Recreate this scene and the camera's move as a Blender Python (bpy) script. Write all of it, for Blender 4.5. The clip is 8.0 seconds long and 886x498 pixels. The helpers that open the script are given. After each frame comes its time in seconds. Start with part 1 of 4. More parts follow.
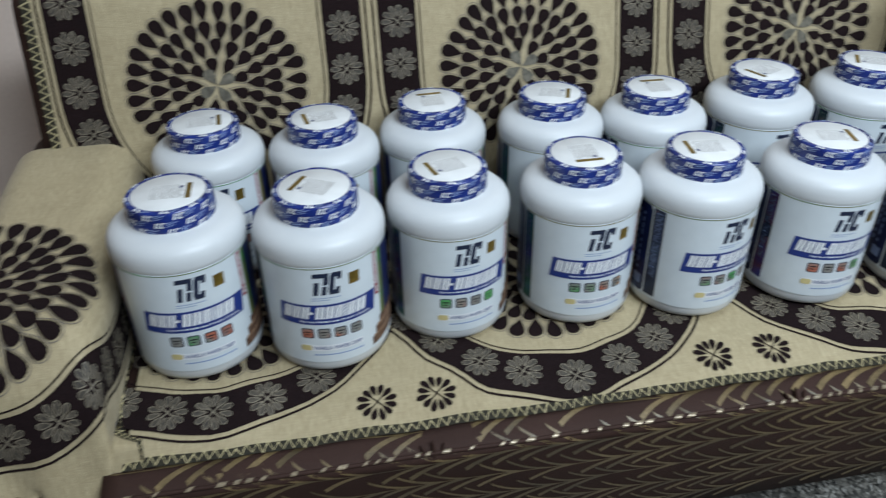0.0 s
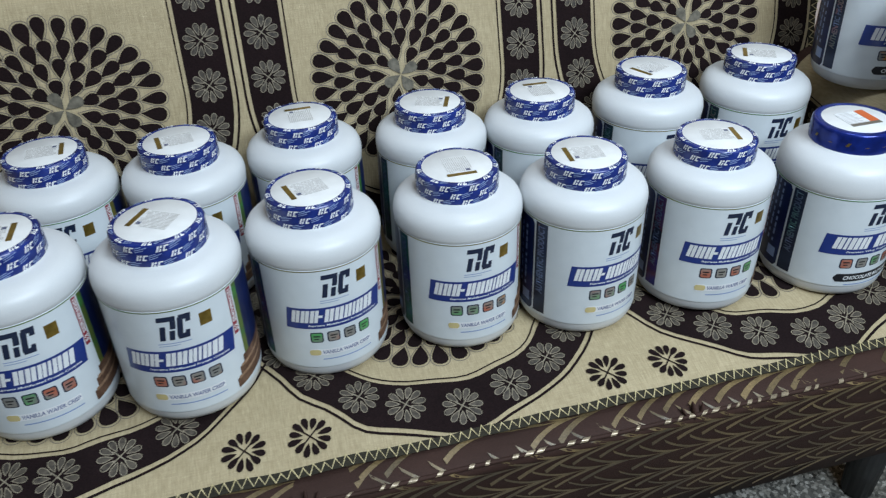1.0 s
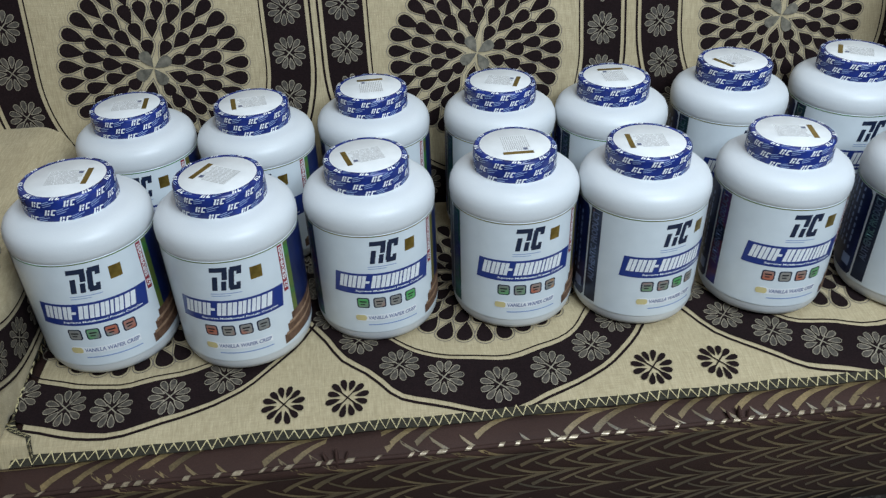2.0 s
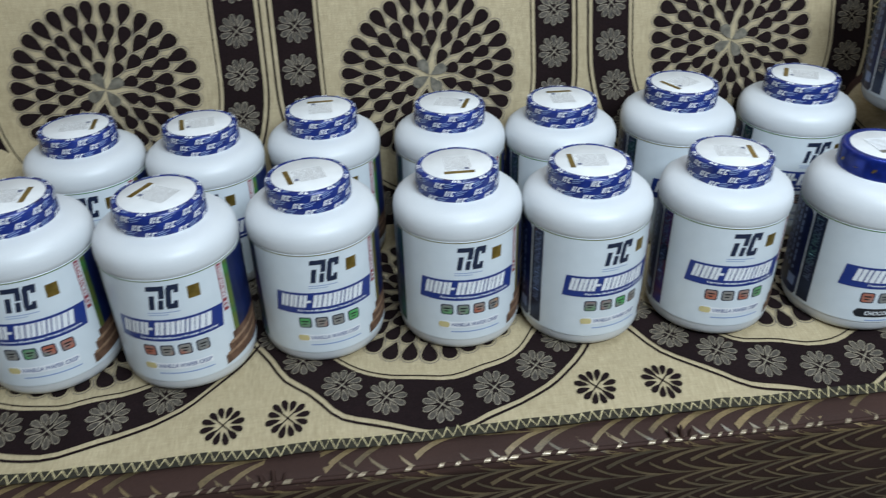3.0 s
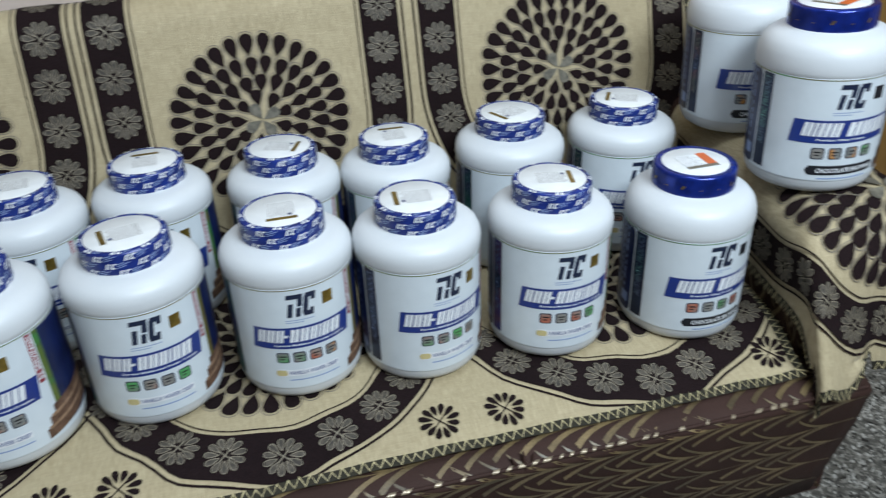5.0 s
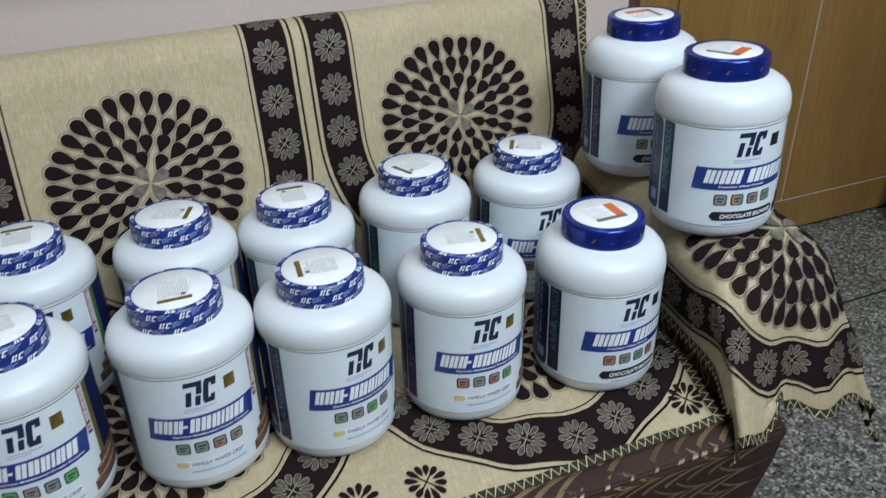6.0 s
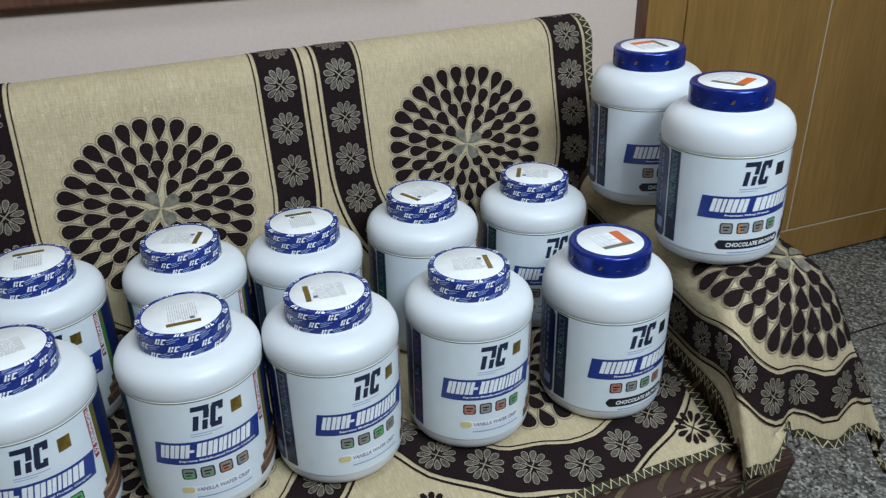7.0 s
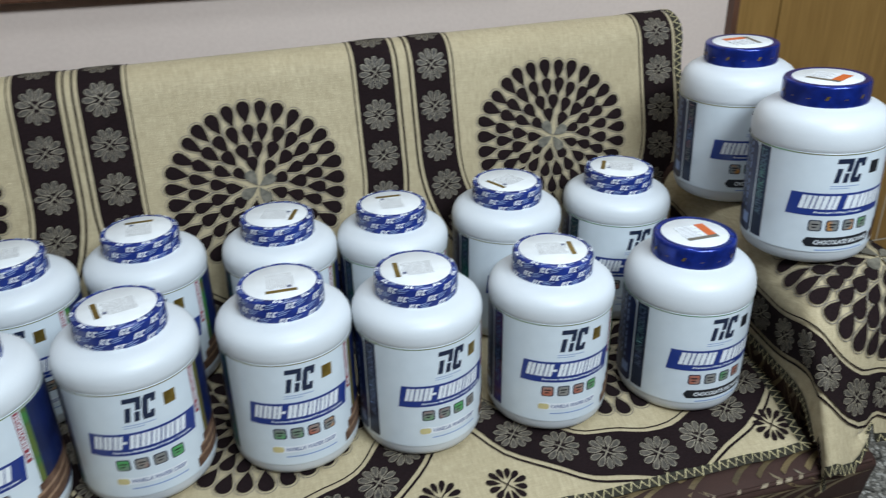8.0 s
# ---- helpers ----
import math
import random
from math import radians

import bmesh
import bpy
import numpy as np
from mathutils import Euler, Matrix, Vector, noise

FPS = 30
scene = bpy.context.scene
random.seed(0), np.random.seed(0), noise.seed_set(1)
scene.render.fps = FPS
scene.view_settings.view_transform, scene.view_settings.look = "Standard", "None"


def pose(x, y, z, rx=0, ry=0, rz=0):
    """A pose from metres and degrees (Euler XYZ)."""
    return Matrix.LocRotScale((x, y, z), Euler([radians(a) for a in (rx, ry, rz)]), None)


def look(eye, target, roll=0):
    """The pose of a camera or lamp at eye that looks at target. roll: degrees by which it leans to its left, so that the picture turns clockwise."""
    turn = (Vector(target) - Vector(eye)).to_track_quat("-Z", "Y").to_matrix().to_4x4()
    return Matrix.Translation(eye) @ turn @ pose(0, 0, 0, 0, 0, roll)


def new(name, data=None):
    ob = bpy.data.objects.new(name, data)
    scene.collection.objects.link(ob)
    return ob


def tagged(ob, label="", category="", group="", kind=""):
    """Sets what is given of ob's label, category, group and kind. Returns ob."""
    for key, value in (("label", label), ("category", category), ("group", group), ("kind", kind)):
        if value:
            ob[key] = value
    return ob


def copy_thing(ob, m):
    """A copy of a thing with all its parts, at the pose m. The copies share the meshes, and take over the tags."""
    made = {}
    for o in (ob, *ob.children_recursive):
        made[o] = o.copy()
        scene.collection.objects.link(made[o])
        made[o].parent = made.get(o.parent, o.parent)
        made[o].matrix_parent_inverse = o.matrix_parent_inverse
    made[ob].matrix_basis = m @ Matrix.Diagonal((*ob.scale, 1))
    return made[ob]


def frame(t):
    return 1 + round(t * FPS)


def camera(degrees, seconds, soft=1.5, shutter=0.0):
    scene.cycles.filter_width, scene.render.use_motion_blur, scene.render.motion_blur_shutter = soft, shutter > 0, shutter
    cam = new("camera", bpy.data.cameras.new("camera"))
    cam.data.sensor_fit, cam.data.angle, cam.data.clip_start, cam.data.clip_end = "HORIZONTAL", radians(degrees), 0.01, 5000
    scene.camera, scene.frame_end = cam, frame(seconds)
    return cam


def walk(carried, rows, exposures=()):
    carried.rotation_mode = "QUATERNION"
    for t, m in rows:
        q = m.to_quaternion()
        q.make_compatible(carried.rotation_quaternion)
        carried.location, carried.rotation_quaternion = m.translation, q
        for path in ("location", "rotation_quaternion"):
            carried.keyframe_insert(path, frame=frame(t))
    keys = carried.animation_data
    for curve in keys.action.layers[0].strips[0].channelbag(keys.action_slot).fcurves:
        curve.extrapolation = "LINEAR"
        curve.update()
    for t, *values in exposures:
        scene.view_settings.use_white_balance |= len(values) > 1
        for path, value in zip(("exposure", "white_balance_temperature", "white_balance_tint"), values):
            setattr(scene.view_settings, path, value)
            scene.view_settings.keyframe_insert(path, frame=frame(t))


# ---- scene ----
cam = camera(59.0, 8.0, soft=1.25, shutter=0.6)
PATH = [
    (0, (-0.028, -0.746, 1.186), (0.235, 0.894, 0.072), -1.35),
    (0.5, (0.043, -0.733, 1.169), (0.385, 0.903, 0.070), -2.05),
    (1, (0.084, -0.687, 1.162), (0.479, 0.928, 0.052), -2.1),
    (1.5, (0.117, -0.681, 1.156), (0.365, 0.948, 0.022), -2.2),
    (1.7, (0.125, -0.692, 1.154), (0.285, 0.944, 0.016), -2.45),
    (2.8, (0.186, -0.728, 1.137), (0.338, 0.956, 0.068), -1.6),
    (3, (0.198, -0.724, 1.138), (0.377, 0.958, 0.071), -1.6),
    (3.5, (0.229, -0.72, 1.14), (0.446, 0.966, 0.087), -1.8),
    (4, (0.254, -0.72, 1.142), (0.491, 0.982, 0.119), -2.1),
    (4.5, (0.282, -0.734, 1.145), (0.568, 0.973, 0.143), -2.3),
    (5, (0.296, -0.73, 1.145), (0.715, 0.944, 0.134), -2.2),
    (5.2, (0.305, -0.713, 1.146), (0.779, 0.943, 0.129), -2.1),
    (6.3, (0.314, -0.664, 1.173), (1.0, 0.965, 0.238), -1.1),
    (6.5, (0.308, -0.668, 1.171), (0.997, 0.971, 0.254), -1.0),
    (7, (0.308, -0.672, 1.169), (0.966, 0.988, 0.268), -1.1),
    (7.5, (0.297, -0.677, 1.163), (0.896, 1.008, 0.269), -1.2),
    (8, (0.275, -0.702, 1.162), (0.766, 1.018, 0.267), -1.2),
]
EXPOSURES = [(0.0, 0.03), (1.0, 0.07), (1.7, 0.03), (3.0, 0.06), (4.0, 0.15), (5.2, 0.10), (6.3, 0.0), (7.0, 0.02), (7.5, 0.06), (8.0, 0.12)]
walk(cam, [(t, look(eye, target, roll)) for t, eye, target, roll in PATH], EXPOSURES)

# ---------------------------------------------------------------- light
world = bpy.data.worlds.new("world")
world.use_nodes = True
world.node_tree.nodes["Background"].inputs[0].default_value = (0.75, 0.85, 1.0, 1)
world.node_tree.nodes["Background"].inputs[1].default_value = 0.05
scene.world = world


def area_lamp(name, eye, target, sx, sy, watts, colour):
    data = bpy.data.lights.new(name, "AREA")
    data.shape, data.size, data.size_y, data.energy, data.color = "RECTANGLE", sx, sy, watts, colour
    ob = new(name, data)
    ob.matrix_world = look(eye, target)
    return ob


COOL = (0.85, 1.0, 1.13)
area_lamp("tube_light", (1.05, -1.55, 2.45), (0.52, 0.25, 0.5), 1.4, 0.4, 64, COOL)
# unseen fill lamp, added overhead to brighten the upper surfaces
area_lamp("overhead_fill_light", (0.6, -0.1, 2.74), (0.6, -0.1, 0.0), 0.5, 0.5, 12, COOL)


# ---------------------------------------------------------------- materials
def material(name):
    m = bpy.data.materials.new(name)
    m.use_nodes = True
    return m, m.node_tree, m.node_tree.nodes["Principled BSDF"]


def node(tree, kind, **values):
    n = tree.nodes.new(kind)
    for k, v in values.items():
        n.inputs[k].default_value = v
    return n


def ramp(tree, source, stops):
    r = tree.nodes.new("ShaderNodeValToRGB")
    e = r.color_ramp.elements
    e[0].position, e[0].color = stops[0][0], (*stops[0][1], 1)
    e[1].position, e[1].color = stops[-1][0], (*stops[-1][1], 1)
    for p, c in stops[1:-1]:
        k = e.new(p)
        k.color = (*c, 1)
    tree.links.new(source, r.inputs[0])
    return r.outputs[0]


def coords(tree, scale, which="Object"):
    c, m = tree.nodes.new("ShaderNodeTexCoord"), tree.nodes.new("ShaderNodeMapping")
    m.inputs["Scale"].default_value = scale
    tree.links.new(c.outputs[which], m.inputs[0])
    return m.outputs[0]


def noise_at(tree, scale, detail=3, stretch=(1, 1, 1)):
    n = node(tree, "ShaderNodeTexNoise", Scale=scale, Detail=detail)
    tree.links.new(coords(tree, stretch), n.inputs["Vector"])
    return n.outputs[0]


def bump(tree, bsdf, height, strength, distance):
    b = node(tree, "ShaderNodeBump", Strength=strength, Distance=distance)
    tree.links.new(height, b.inputs["Height"])
    tree.links.new(b.outputs[0], bsdf.inputs["Normal"])


def mixed(tree, kind, a, b, fac=0.5):
    m = tree.nodes.new("ShaderNodeMix")
    m.data_type, m.blend_type = "RGBA", kind
    m.inputs[0].default_value = fac
    tree.links.new(a, m.inputs[6])
    tree.links.new(b, m.inputs[7])
    return m.outputs[2]


def two_scale(name, dark, light, fine, coarse, rough, metal=0.0, relief=0.0, stretch=(1, 1, 1), sheen=0.0, wear=0.25, island=0.0):
    m, t, b = material(name)
    n1, n2 = noise_at(t, fine, 3, stretch), noise_at(t, coarse, 4)
    c1 = ramp(t, n1, [(0.3, dark), (0.7, light)])
    k = 1 - wear
    c2 = ramp(t, n2, [(0.3, (k, k, k)), (0.65, (1, 1, 1))])
    colour = mixed(t, "MULTIPLY", c1, c2, 1.0)
    if island:
        geo = t.nodes.new("ShaderNodeNewGeometry")
        k = 1 - island
        colour = mixed(t, "MULTIPLY", colour, ramp(t, geo.outputs["Random Per Island"], [(0.0, (k, k, k)), (0.9, (1, 1, 1))]), 1.0)
    t.links.new(colour, b.inputs["Base Color"])
    b.inputs["Roughness"].default_value, b.inputs["Metallic"].default_value = rough, metal
    b.inputs["Sheen Weight"].default_value = sheen
    if relief:
        bump(t, b, n1, 0.5, relief)
    return m


def plain(name, colour, rough, metal=0.0, coat=0.0):
    m, t, b = material(name)
    n = noise_at(t, 60, 3)
    lo = tuple(c * 0.9 for c in colour)
    t.links.new(ramp(t, n, [(0.3, lo), (0.7, colour)]), b.inputs["Base Color"])
    b.inputs["Roughness"].default_value, b.inputs["Metallic"].default_value = rough, metal
    b.inputs["Coat Weight"].default_value = coat
    return m


def cloth_material():
    """Beige slub weave with metallic flecks."""
    m, t, b = material("beige_brocade")
    slub_a = noise_at(t, 90, 3, (7, 0.7, 0.7))
    slub_b = noise_at(t, 90, 3, (0.7, 7, 7))
    broad = noise_at(t, 9, 4)
    c1 = ramp(t, slub_a, [(0.3, (0.385, 0.31, 0.182)), (0.7, (0.515, 0.425, 0.268))])
    c2 = ramp(t, slub_b, [(0.3, (0.86, 0.85, 0.83)), (0.7, (1, 1, 1))])
    c3 = ramp(t, broad, [(0.3, (0.88, 0.87, 0.85)), (0.7, (1, 1, 1))])
    weave = mixed(t, "MULTIPLY", mixed(t, "MULTIPLY", c1, c2, 1.0), c3, 1.0)
    v = node(t, "ShaderNodeTexVoronoi", Scale=1700.0)
    t.links.new(coords(t, (1, 1, 1)), v.inputs["Vector"])
    fleck = ramp(t, v.outputs["Color"], [(0.86, (0, 0, 0)), (0.89, (0.3, 0.3, 0.3))])
    gold = ramp(t, v.outputs["Color"], [(0.86, (0, 0, 0)), (0.89, (0.10, 0.085, 0.05))])
    t.links.new(mixed(t, "ADD", weave, gold, 1.0), b.inputs["Base Color"])
    t.links.new(fleck, b.inputs["Metallic"])
    t.links.new(ramp(t, v.outputs["Color"], [(0.86, (0.75, 0.75, 0.75)), (0.89, (0.36, 0.36, 0.36))]), b.inputs["Roughness"])
    bp = node(t, "ShaderNodeBump", Strength=0.5, Distance=0.0008)
    t.links.new(mixed(t, "ADD", slub_a, slub_b, 1.0), bp.inputs["Height"])
    geo, sub, mul, add, nor = t.nodes.new("ShaderNodeNewGeometry"), *(t.nodes.new("ShaderNodeVectorMath") for _ in range(4))
    sub.operation, mul.operation, add.operation, nor.operation = "SUBTRACT", "MULTIPLY", "ADD", "NORMALIZE"
    sub.inputs[1].default_value = (0.5, 0.5, 0.5)
    t.links.new(v.outputs["Color"], sub.inputs[0])
    t.links.new(sub.outputs[0], mul.inputs[0])
    t.links.new(fleck, mul.inputs[1])
    t.links.new(mul.outputs[0], add.inputs[0])
    t.links.new(geo.outputs["Normal"], add.inputs[1])
    t.links.new(add.outputs[0], nor.inputs[0])
    t.links.new(nor.outputs[0], bp.inputs["Normal"])
    t.links.new(bp.outputs[0], b.inputs["Normal"])
    b.inputs["Sheen Weight"].default_value = 0.1
    return m


def terrazzo():
    m, t, b = material("grey_terrazzo")
    v = node(t, "ShaderNodeTexVoronoi", Scale=165.0)
    t.links.new(coords(t, (1, 1, 1)), v.inputs["Vector"])
    v2 = node(t, "ShaderNodeTexVoronoi", Scale=260.0)
    t.links.new(coords(t, (1, 1, 1)), v2.inputs["Vector"])
    c = ramp(t, v.outputs["Color"], [(0.14, (0.03, 0.03, 0.029)), (0.22, (0.11, 0.108, 0.10)), (0.50, (0.15, 0.145, 0.128)), (0.56, (0.27, 0.26, 0.23)), (0.72, (0.31, 0.295, 0.26)), (0.80, (0.52, 0.505, 0.46))])
    c2 = ramp(t, v2.outputs["Color"], [(0.2, (0.55, 0.55, 0.55)), (0.7, (1, 1, 1))])
    c3 = ramp(t, noise_at(t, 3, 4), [(0.3, (0.75, 0.75, 0.75)), (0.7, (1, 1, 1))])
    t.links.new(mixed(t, "MULTIPLY", mixed(t, "MULTIPLY", c, c2, 1.0), c3, 1.0), b.inputs["Base Color"])
    b.inputs["Roughness"].default_value = 0.38
    return m


def wood(name, dark, light, rough):
    m, t, b = material(name)
    g1, g2 = noise_at(t, 14, 5, (9, 9, 0.6)), noise_at(t, 2.2, 3, (2, 2, 0.6))
    c1 = ramp(t, g1, [(0.3, dark), (0.7, light)])
    c2 = ramp(t, g2, [(0.3, (0.8, 0.78, 0.75)), (0.7, (1, 1, 1))])
    t.links.new(mixed(t, "MULTIPLY", c1, c2, 1.0), b.inputs["Base Color"])
    b.inputs["Roughness"].default_value = rough
    bump(t, b, g1, 0.15, 0.001)
    return m


def foil(name, stops, rough, metal):
    """Holographic print; its shifting reflections are painted as a tint differing from piece to piece."""
    m, t, b = material(name)
    info = t.nodes.new("ShaderNodeObjectInfo")
    n = noise_at(t, 25, 2)
    add = t.nodes.new("ShaderNodeMath")
    add.operation = "ADD"
    t.links.new(info.outputs["Random"], add.inputs[0])
    t.links.new(n, add.inputs[1])
    wrap = t.nodes.new("ShaderNodeMath")
    wrap.operation = "FRACT"
    t.links.new(add.outputs[0], wrap.inputs[0])
    t.links.new(ramp(t, wrap.outputs[0], stops), b.inputs["Base Color"])
    b.inputs["Roughness"].default_value, b.inputs["Metallic"].default_value = rough, metal
    return m


BEIGE = cloth_material()
VELVET = two_scale("black_brown_velvet", (0.009, 0.0047, 0.0050), (0.018, 0.0098, 0.0104), 500, 14, 0.9, relief=0.0006)
VELVET.node_tree.nodes["Principled BSDF"].inputs["Specular IOR Level"].default_value = 0.12
THREAD = two_scale("grey_gold_thread", (0.15, 0.124, 0.088), (0.34, 0.29, 0.21), 260, 20, 0.6, relief=0.0005)
DIM = two_scale("dim_grey_thread", (0.030, 0.023, 0.018), (0.105, 0.086, 0.064), 160, 20, 0.7)
LINE = two_scale("outline_thread", (0.12, 0.10, 0.08), (0.20, 0.17, 0.13), 700, 20, 0.7)
HEART = two_scale("grey_velvet", (0.075, 0.066, 0.048), (0.19, 0.17, 0.128), 120, 30, 0.6, sheen=0.1)
TRIM = two_scale("olive_trim", (0.012, 0.010, 0.006), (0.034, 0.028, 0.014), 500, 20, 0.9, relief=0.001)
ZIGZAG = two_scale("gold_thread", (0.44, 0.36, 0.18), (0.66, 0.56, 0.32), 600, 20, 0.45)
BROWN = two_scale("brown_jacquard", (0.034, 0.0165, 0.0125), (0.058, 0.029, 0.022), 500, 10, 0.7, relief=0.0006, stretch=(1, 4, 4))
BROWN.node_tree.nodes["Principled BSDF"].inputs["Specular IOR Level"].default_value = 0.2
BRONZE = two_scale("bronze_jacquard", (0.15, 0.104, 0.046), (0.27, 0.188, 0.086), 420, 25, 0.42, relief=0.0005, wear=0.45, island=0.5)
# lighter bronze: the shine on the piping is put into the colour
GLINT = two_scale("satin_bronze_glint", (0.26, 0.20, 0.13), (0.48, 0.39, 0.27), 420, 25, 0.28, metal=0.3, wear=0.4)
PLASTIC = two_scale("white_plastic", (0.62, 0.64, 0.655), (0.65, 0.67, 0.685), 900, 12, 0.42, relief=0.0001, wear=0.04)
PAPER = two_scale("label_paper", (0.645, 0.70, 0.735), (0.67, 0.725, 0.76), 60, 15, 0.28, wear=0.04)
BLUE = plain("label_blue", (0.012, 0.035, 0.21), 0.3, 0.0, 0.3)
NAVY = two_scale("label_navy", (0.008, 0.014, 0.06), (0.012, 0.024, 0.11), 40, 15, 0.3, wear=0.4)
BAND = two_scale("blue_shrink_band", (0.010, 0.022, 0.15), (0.014, 0.036, 0.24), 60, 30, 0.25, wear=0.3)
KINGBAND = two_scale("glossy_blue_lid", (0.006, 0.018, 0.16), (0.010, 0.034, 0.30), 90, 40, 0.2, metal=0.4, wear=0.4)
INK = plain("dark_ink", (0.012, 0.02, 0.05), 0.3)
SLATE = plain("slate_ink", (0.10, 0.115, 0.19), 0.4)
LILAC = plain("lilac_ink", (0.20, 0.23, 0.38), 0.4)
SEALTEXT = foil("seal_text_foil", [(0.0, (0.12, 0.17, 0.30)), (0.4, (0.10, 0.13, 0.22)), (0.7, (0.10, 0.26, 0.20)), (1.0, (0.24, 0.12, 0.16))], 0.35, 0.3)
WHITEINK = plain("white_ink", (0.8, 0.82, 0.84), 0.35)
PALEBLUE = plain("pale_blue_ink", (0.26, 0.35, 0.58), 0.35)
PALEGREY = plain("pale_grey_ink", (0.47, 0.46, 0.45), 0.5)
FOILGREY = plain("grey_brown_foil", (0.22, 0.195, 0.15), 0.35, 0.4)
STICKER = plain("lid_sticker_white", (0.76, 0.77, 0.77), 0.4)
GOLD = two_scale("gold_foil", (0.22, 0.145, 0.03), (0.38, 0.26, 0.06), 90, 40, 0.3, metal=0.7)
RED = plain("red_ink", (0.28, 0.03, 0.045), 0.4)
ORANGE = plain("orange_ink", (0.62, 0.13, 0.03), 0.4)
YELLOW = plain("vanilla_yellow_ink", (0.62, 0.52, 0.25), 0.4)
BLACK = plain("black_ink", (0.012, 0.013, 0.018), 0.35)
WAFER = two_scale("wafer_brown", (0.09, 0.045, 0.028), (0.20, 0.11, 0.07), 130, 40, 0.5)
WAFERLIGHT = two_scale("wafer_tan", (0.30, 0.18, 0.11), (0.42, 0.27, 0.17), 130, 40, 0.5)
CHOCO = two_scale("chocolate_brown", (0.04, 0.018, 0.012), (0.09, 0.04, 0.025), 130, 40, 0.5)
HOLO = foil("holographic_strip", [(0.0, (0.02, 0.025, 0.05)), (0.40, (0.03, 0.04, 0.07)), (0.62, (0.02, 0.13, 0.09)), (0.82, (0.05, 0.04, 0.20)), (1.0, (0.13, 0.04, 0.05))], 0.3, 0.5)
GREENGOLD = foil("green_gold_foil", [(0.0, (0.14, 0.24, 0.06)), (0.35, (0.22, 0.22, 0.05)), (0.7, (0.26, 0.20, 0.06)), (0.88, (0.08, 0.32, 0.08)), (1.0, (0.12, 0.20, 0.06))], 0.3, 0.5)
ICON = foil("icon_foil", [(0.0, (0.24, 0.25, 0.24)), (0.25, (0.30, 0.28, 0.25)), (0.40, (0.50, 0.15, 0.09)), (0.52, (0.26, 0.25, 0.24)), (0.70, (0.10, 0.42, 0.13)), (0.82, (0.22, 0.24, 0.22)), (0.93, (0.60, 0.26, 0.06)), (1.0, (0.26, 0.26, 0.25))], 0.35, 0.2)
PAINT = two_scale("pinkish_wall_paint", (0.66, 0.53, 0.455), (0.70, 0.57, 0.49), 120, 1.6, 0.7, relief=0.0004, wear=0.08)
CEIL = two_scale("white_ceiling_paint", (0.76, 0.76, 0.74), (0.8, 0.8, 0.78), 90, 2, 0.8, wear=0.06)
WOOD = wood("orange_teak_veneer", (0.255, 0.137, 0.036), (0.335, 0.188, 0.054), 0.42)
DARKWOOD = wood("dark_reddish_wood", (0.07, 0.03, 0.018), (0.14, 0.062, 0.035), 0.4)
GAP = plain("dark_joint", (0.02, 0.014, 0.01), 0.8)
PALE_JOINT = plain("pale_joint", (0.5, 0.42, 0.32), 0.6)
FLOOR = terrazzo()
FOOT = plain("black_rubber_foot", (0.015, 0.015, 0.015), 0.5)


# ---------------------------------------------------------------- mesh helpers
def mesh_of(name, verts, faces, mat, smooth=True):
    me = bpy.data.meshes.new(name)
    me.from_pydata([tuple(v) for v in verts], [], faces)
    me.materials.append(mat)
    if smooth:
        me.shade_smooth()
    me.update()
    return me


def part_mesh(name, me, parent, label=""):
    ob = new(name, me)
    ob.parent = parent
    return tagged(ob, label)


def part(name, bm, mat, parent, label="", smooth=False):
    me = bpy.data.meshes.new(name)
    bm.to_mesh(me)
    bm.free()
    me.materials.append(mat)
    if smooth:
        me.shade_smooth()
    return part_mesh(name, me, parent, label)


def box(x0, x1, y0, y1, z0, z1, bevel=0.0):
    bm = bmesh.new()
    bmesh.ops.create_cube(bm, size=1.0)
    bmesh.ops.scale(bm, vec=(x1 - x0, y1 - y0, z1 - z0), verts=bm.verts)
    bmesh.ops.translate(bm, vec=((x0 + x1) / 2, (y0 + y1) / 2, (z0 + z1) / 2), verts=bm.verts)
    if bevel:
        bmesh.ops.bevel(bm, geom=bm.edges[:], offset=bevel, segments=2, affect="EDGES", profile=0.6)
    return bm


def structure(name, bm, mat, label, category):
    me = bpy.data.meshes.new(name)
    bm.to_mesh(me)
    bm.free()
    me.materials.append(mat)
    return tagged(new(name, me), label, category, kind="structure")


def thing(name, label, category, at=(0, 0, 0), group=""):
    ob = new(name)
    ob.empty_display_size = 0.05
    ob.location = at
    return tagged(ob, label, category, group)


def grid(surf, u0, u1, nu, v0, v1, nv):
    verts = [surf(u0 + (u1 - u0) * i / nu, v0 + (v1 - v0) * j / nv) for j in range(nv + 1) for i in range(nu + 1)]
    w = nu + 1
    return verts, [(j * w + i, j * w + i + 1, (j + 1) * w + i + 1, (j + 1) * w + i) for j in range(nv) for i in range(nu)]


